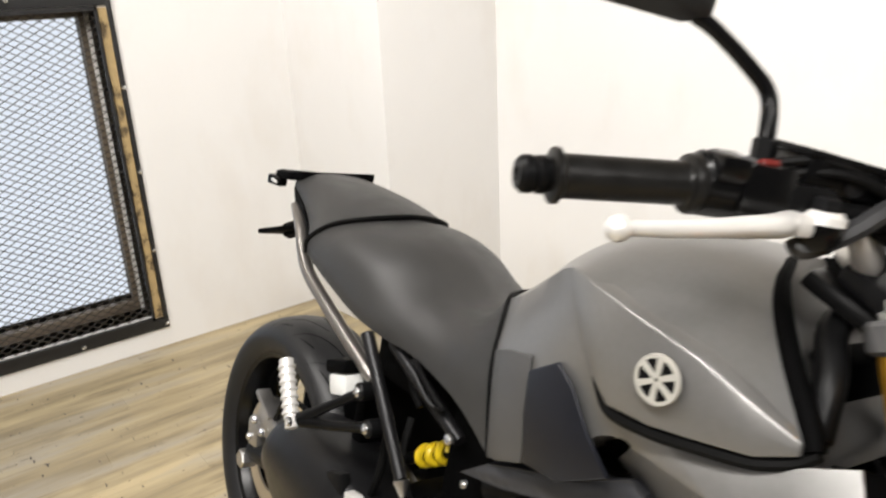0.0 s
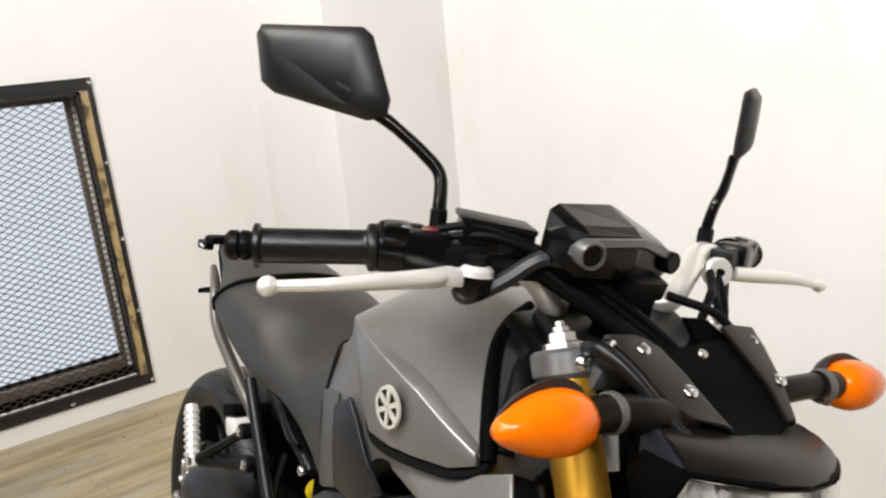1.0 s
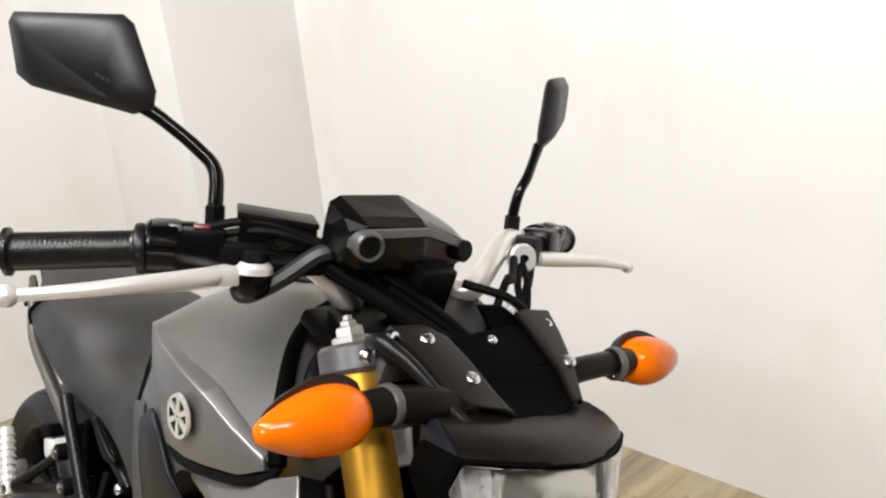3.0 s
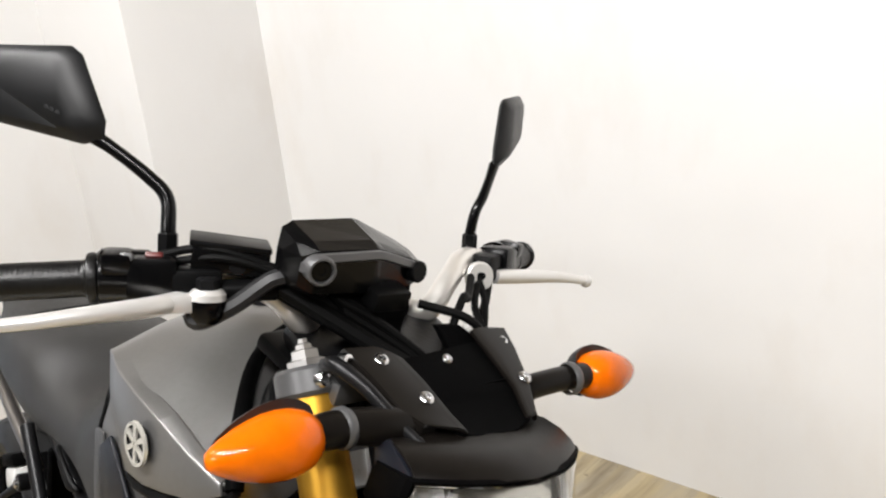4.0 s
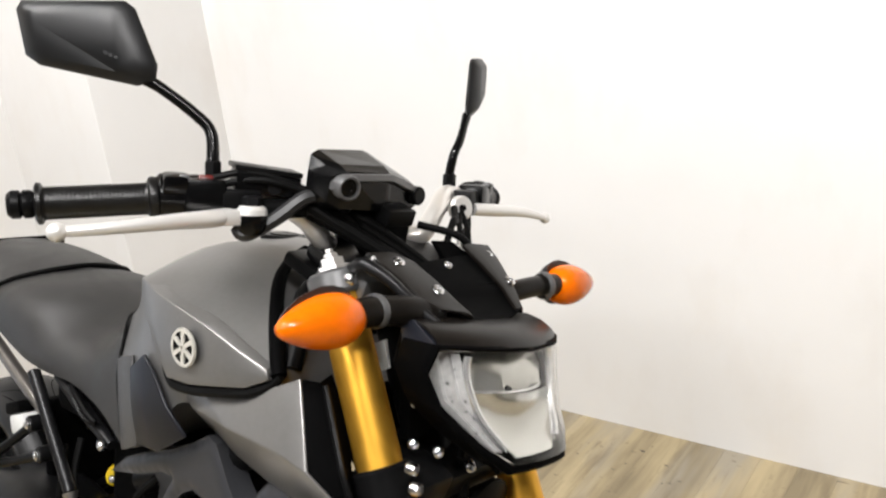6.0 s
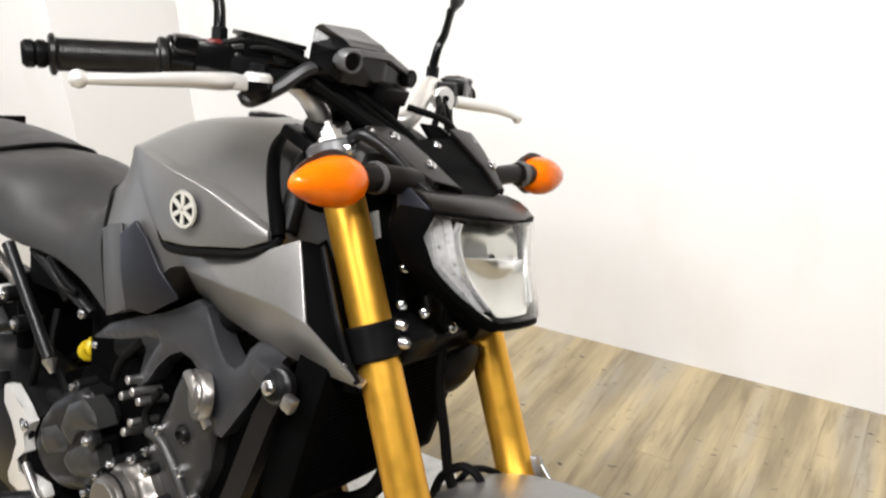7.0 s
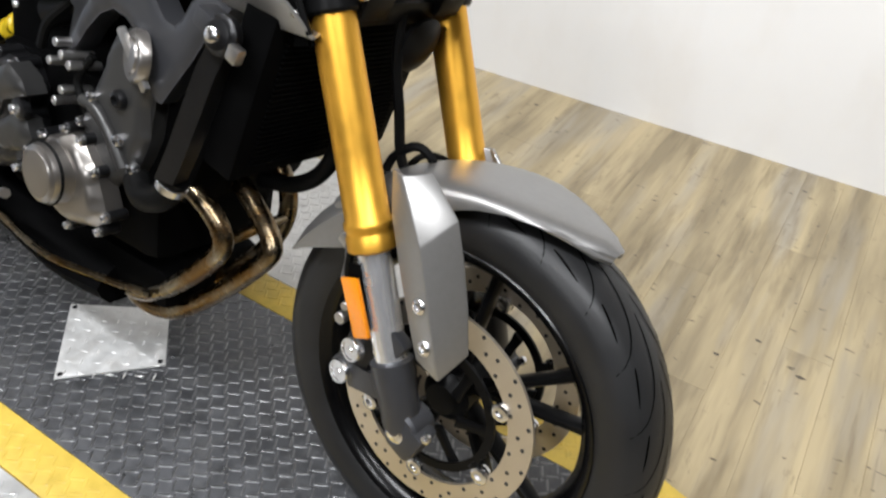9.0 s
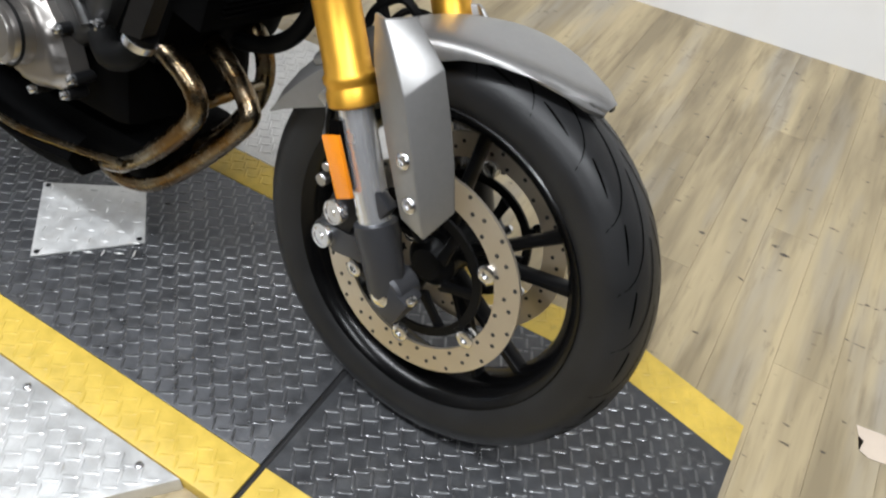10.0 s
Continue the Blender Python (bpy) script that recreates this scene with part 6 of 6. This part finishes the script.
# cylinder side cover with the timing plug
out = [(-.548, .622), (-.520, .640), (-.478, .622), (-.462, .585), (-.476, .545), (-.474, .500), (-.500, .440), (-.552, .400), (-.596, .425), (-.618, .490), (-.575, .560)]
cyl = part("cylinder_cover", slab([(x, -.120, z) for x, z in out], (0, -.022, 0)), M_CASE, engine, "grey cylinder side cover")
swell("cover_face", pillow(out, .142, -1, .010, .013), M_CASE, cyl)
part("cam_plug", lathe([(0, .036), (.010, .035), (.014, .032), (.014, .024), (.017, .022), (.018, .008), (.018, 0)], (-.486, -.150, .612), (-.35, -.93, .1), 32), M_BRONZE, cyl, "round bronze cam plug")
part("plug_strap", slab([(-.516, -.158, .640), (-.508, -.158, .647), (-.456, -.158, .580), (-.464, -.158, .572)], (0, -.010, 0), .003), M_ALU, cyl)
for x, z, r in ((-.520, .545, .014), (-.575, .532, .009), (-.520, .487, .010), (-.600, .488, .008), (-.490, .455, .010), (-.485, .435, .015)):
    part("cover_bolt", bolt((x, -.152, z), (0, -1, 0), r, .014), M_BOLT if r < .014 else M_DARKALU, cyl)
part("cover_rib", tube([(-.60, -.156, .520), (-.565, -.158, .515), (-.53, -.158, .480), (-.51, -.157, .45)], .009, 10), M_CASE, cyl)
for x, z in ((-.640, .585), (-.628, .570), (-.655, .555), (-.612, .560), (-.63, .52), (-.646, .50)):
    part("case_bolt", rod((x, -.12, z), (x - .004, -.168, z + .004), .0065, seg=10), M_ALU, engine)
# rider peg bracket
brk = slab([(-.985, -.165, .480), (-.950, -.170, .490), (-.913, -.172, .462), (-.878, -.172, .446), (-.905, -.172, .415), (-.890, -.172, .388), (-.925, -.172, .366), (-.917, -.172, .340), (-.838, -.172, .347), (-.826, -.172, .330), (-.864, -.172, .294), (-.874, -.172, .266), (-.950, -.170, .232), (-.958, -.168, .246), (-.906, -.168, .283), (-.914, -.168, .305), (-.965, -.165, .300), (-.985, -.165, .36)], (0, -.018, 0), .004)
brkt = part("footrest_bracket", brk, M_WHITE, bike, "bare cast footrest bracket")
# dark studs in place of the shade inside the bracket's holes
for x, z in ((-.905, .437), (-.898, .355), (-.850, .330)):
    part("bracket_hole_disc", rod((x, -.186, z), (x, -.1915, z), .0085, seg=16), M_HOLE, brkt)
part("footrest", rod((-.865, -.190, .315), (-.905, -.275, .325), .013), M_DARKALU, brkt)
part("brake_pedal", tube([(-.90, -.185, .36), (-.82, -.20, .33), (-.74, -.21, .34), (-.70, -.215, .35)], [.008, .006, .006, .008], 10), M_ALU, brkt)
part("bracket_bolt", bolt((-.885, -.194, .44), (0, -1, 0), .010, .006), M_BOLT, brkt)
for pts, r in (([(-.66, -.13, .64), (-.70, -.14, .60), (-.72, -.14, .56)], .007), ([(-.93, -.12, .62), (-.91, -.14, .56), (-.86, -.14, .50), (-.84, -.13, .45)], .006), ([(-.60, -.14, .58), (-.62, -.15, .54), (-.60, -.15, .50)], .006), ([(-.97, -.13, .60), (-.96, -.14, .52), (-.98, -.14, .45)], .007)):
    part("engine_hose", tube(pts, r, 8), M_TRIM, bike)

# radiator
rad = bmesh.new()
obox((-.305, 0, .622), (.05, .32, .225), (0, 14, 0), .006, rad)
radiator = part("radiator", rad, M_BLACK, bike, "black radiator with side tanks")
fins = bmesh.new()
for k in range(28):
    z = .525 + .0071 * k
    x = -.305 + .027 + (z - .622) * .249
    blend(fins, bx(x, x + .004, -.135, .135, z, z + .0028))
tagged(part("fin_pack", fins, M_BLACK, radiator), kind="stuff")
for s in (-1, 1):
    part("side_tank", loft([[Vector((x + dx, s * y, z)) for dx, y in ((-.018, .155), (.014, .155), (.016, .180), (-.012, .186))] for x, z in ((-.400, .478), (-.378, .53), (-.338, .64), (-.320, .675))]), M_DARKALU, radiator, "dark grey radiator side tank")
cap = lathe([(0, 0), (0, .023), (.006, .024), (.012, .023), (.014, .019), (.018, .017), (.020, .010), (.020, 0)], (-.312, -.176, .688), (.1, -1, .15), 32)
capp = part("radiator_cap", cap, M_DARKALU, radiator, "grey radiator cap")
part("cap_bolt", lathe([(0, .0095), (.006, .009), (.008, .006), (.008, 0)], (-.310, -.197, .691), (.1, -1, .15), 20), M_BOLT, capp)
part("cap_tab", obox((-.285, -.188, .676), (.018, .014, .02), (0, 20, 0), .004), M_ALU, capp)
part("cap_neck", obox((-.335, -.178, .700), (.03, .03, .024), (0, 20, 0), .005), M_FRAME, capp)
part("radiator_hose", tube([(-.400, -.160, .478), (-.418, -.165, .445), (-.455, -.165, .430), (-.490, -.150, .440)], .019, 14), M_TRIM, bike)
part("hose_clamp", lathe([(0, .020), (.001, .0215), (.011, .0215), (.012, .020)], (-.405, -.160, .470), (-.4, -.1, -.9), 24, closed=True), M_BOLT, bike)
part("cooler_hose", tube([(-.40, .0, .442), (-.372, .0, .446), (-.333, 0, .459), (-.298, 0, .485), (-.276, 0, .52), (-.270, 0, .545)], .0125, 12), M_TRIM, bike)

# exhaust headers and collector
for pts, r in (
    ([(-.470, -.105, .452), (-.440, -.105, .442), (-.412, -.105, .429), (-.390, -.102, .413), (-.374, -.100, .393), (-.371, -.098, .370), (-.388, -.096, .340), (-.441, -.092, .283), (-.505, -.090, .228), (-.570, -.086, .198), (-.66, -.070, .195)], .0150),
    ([(-.450, -.020, .445), (-.420, -.025, .434), (-.389, -.030, .418), (-.358, -.035, .399), (-.333, -.040, .376), (-.332, -.045, .352), (-.389, -.050, .283), (-.453, -.055, .220), (-.511, -.060, .176), (-.575, -.064, .166), (-.66, -.050, .180)], .0155),
    ([(-.470, .060, .470), (-.440, .060, .455), (-.414, .060, .433), (-.397, .060, .400), (-.397, .060, .360), (-.410, .050, .318), (-.450, .030, .260), (-.52, 0, .205), (-.62, -.02, .185)], .0150),
):
    part("exhaust_header", tube(pts, r, 18), M_PIPE, bike, "heat-tinted steel exhaust header")
part("header_link", rod((-.385, -.085, .366), (-.392, .05, .366), .0085), M_PIPE, bike)
part("collector", shell([
    [(-.60, 0, .235), (-.60, .05, .232), (-.60, .085, .20), (-.60, .06, .165)],
    [(-.72, 0, .25), (-.72, .07, .246), (-.72, .10, .205), (-.72, .07, .165)],
    [(-.92, 0, .30), (-.92, .07, .296), (-.92, .10, .25), (-.92, .07, .21)]], 3, 2), M_BLACK, bike, "black exhaust collector").matrix_basis = pose(0, -.05, 0)
part("collector_edge", tube([(-.50, -.112, .232), (-.60, -.128, .222), (-.72, -.150, .222), (-.85, -.152, .25)], .006, 8), M_PIPE, bike)
part("sidestand", tube([(-.80, .11, .28), (-.78, .20, .12), (-.77, .272, -.066)], [.013, .012, .012], 12), M_SATIN, bike)
part("stand_foot", obox((-.765, .275, -.070), (.06, .035, .010), (15, 0, 0), .003), M_SATIN, bike)

# ---- floor planks ----
PW, PL = 0.098, 1.22
plank_mesh = bpy.data.meshes.new("plank")
pb = bx(0.0002, PW - 0.0002, 0.0002, PL - 0.0002, -0.004, 0.0, 0.0003, 1)
pb.to_mesh(plank_mesh)
pb.free()
plank_mesh.materials.append(M_VINYL)
rest = bmesh.new()
for col in range(int((E_X - WALL_X) / PW)):
    x = WALL_X + col * PW
    long = PL * (0.25 + 0.75 * ((col * 0.382) % 1.0))
    y = WALL_Y + .12 - long
    while y > S_Y - PL:
        if x < 1.75 and y > -1.35:
            ob = new("plank", plank_mesh)
            ob.parent = floor
            ob.location = (x, y, 0)
            ob.scale = (1, long / PL, 1)
        else:
            low = max(y, S_Y)
            rest.faces.new([rest.verts.new(p) for p in ((x + .0005, low, 0), (x + PW - .0005, low, 0), (x + PW - .0005, y + long - .0006, 0), (x + .0005, y + long - .0006, 0))])
        long = PL
        y -= PL
tagged(part("plank_rest", rest, M_VINYL, floor, smooth=False), kind="stuff")
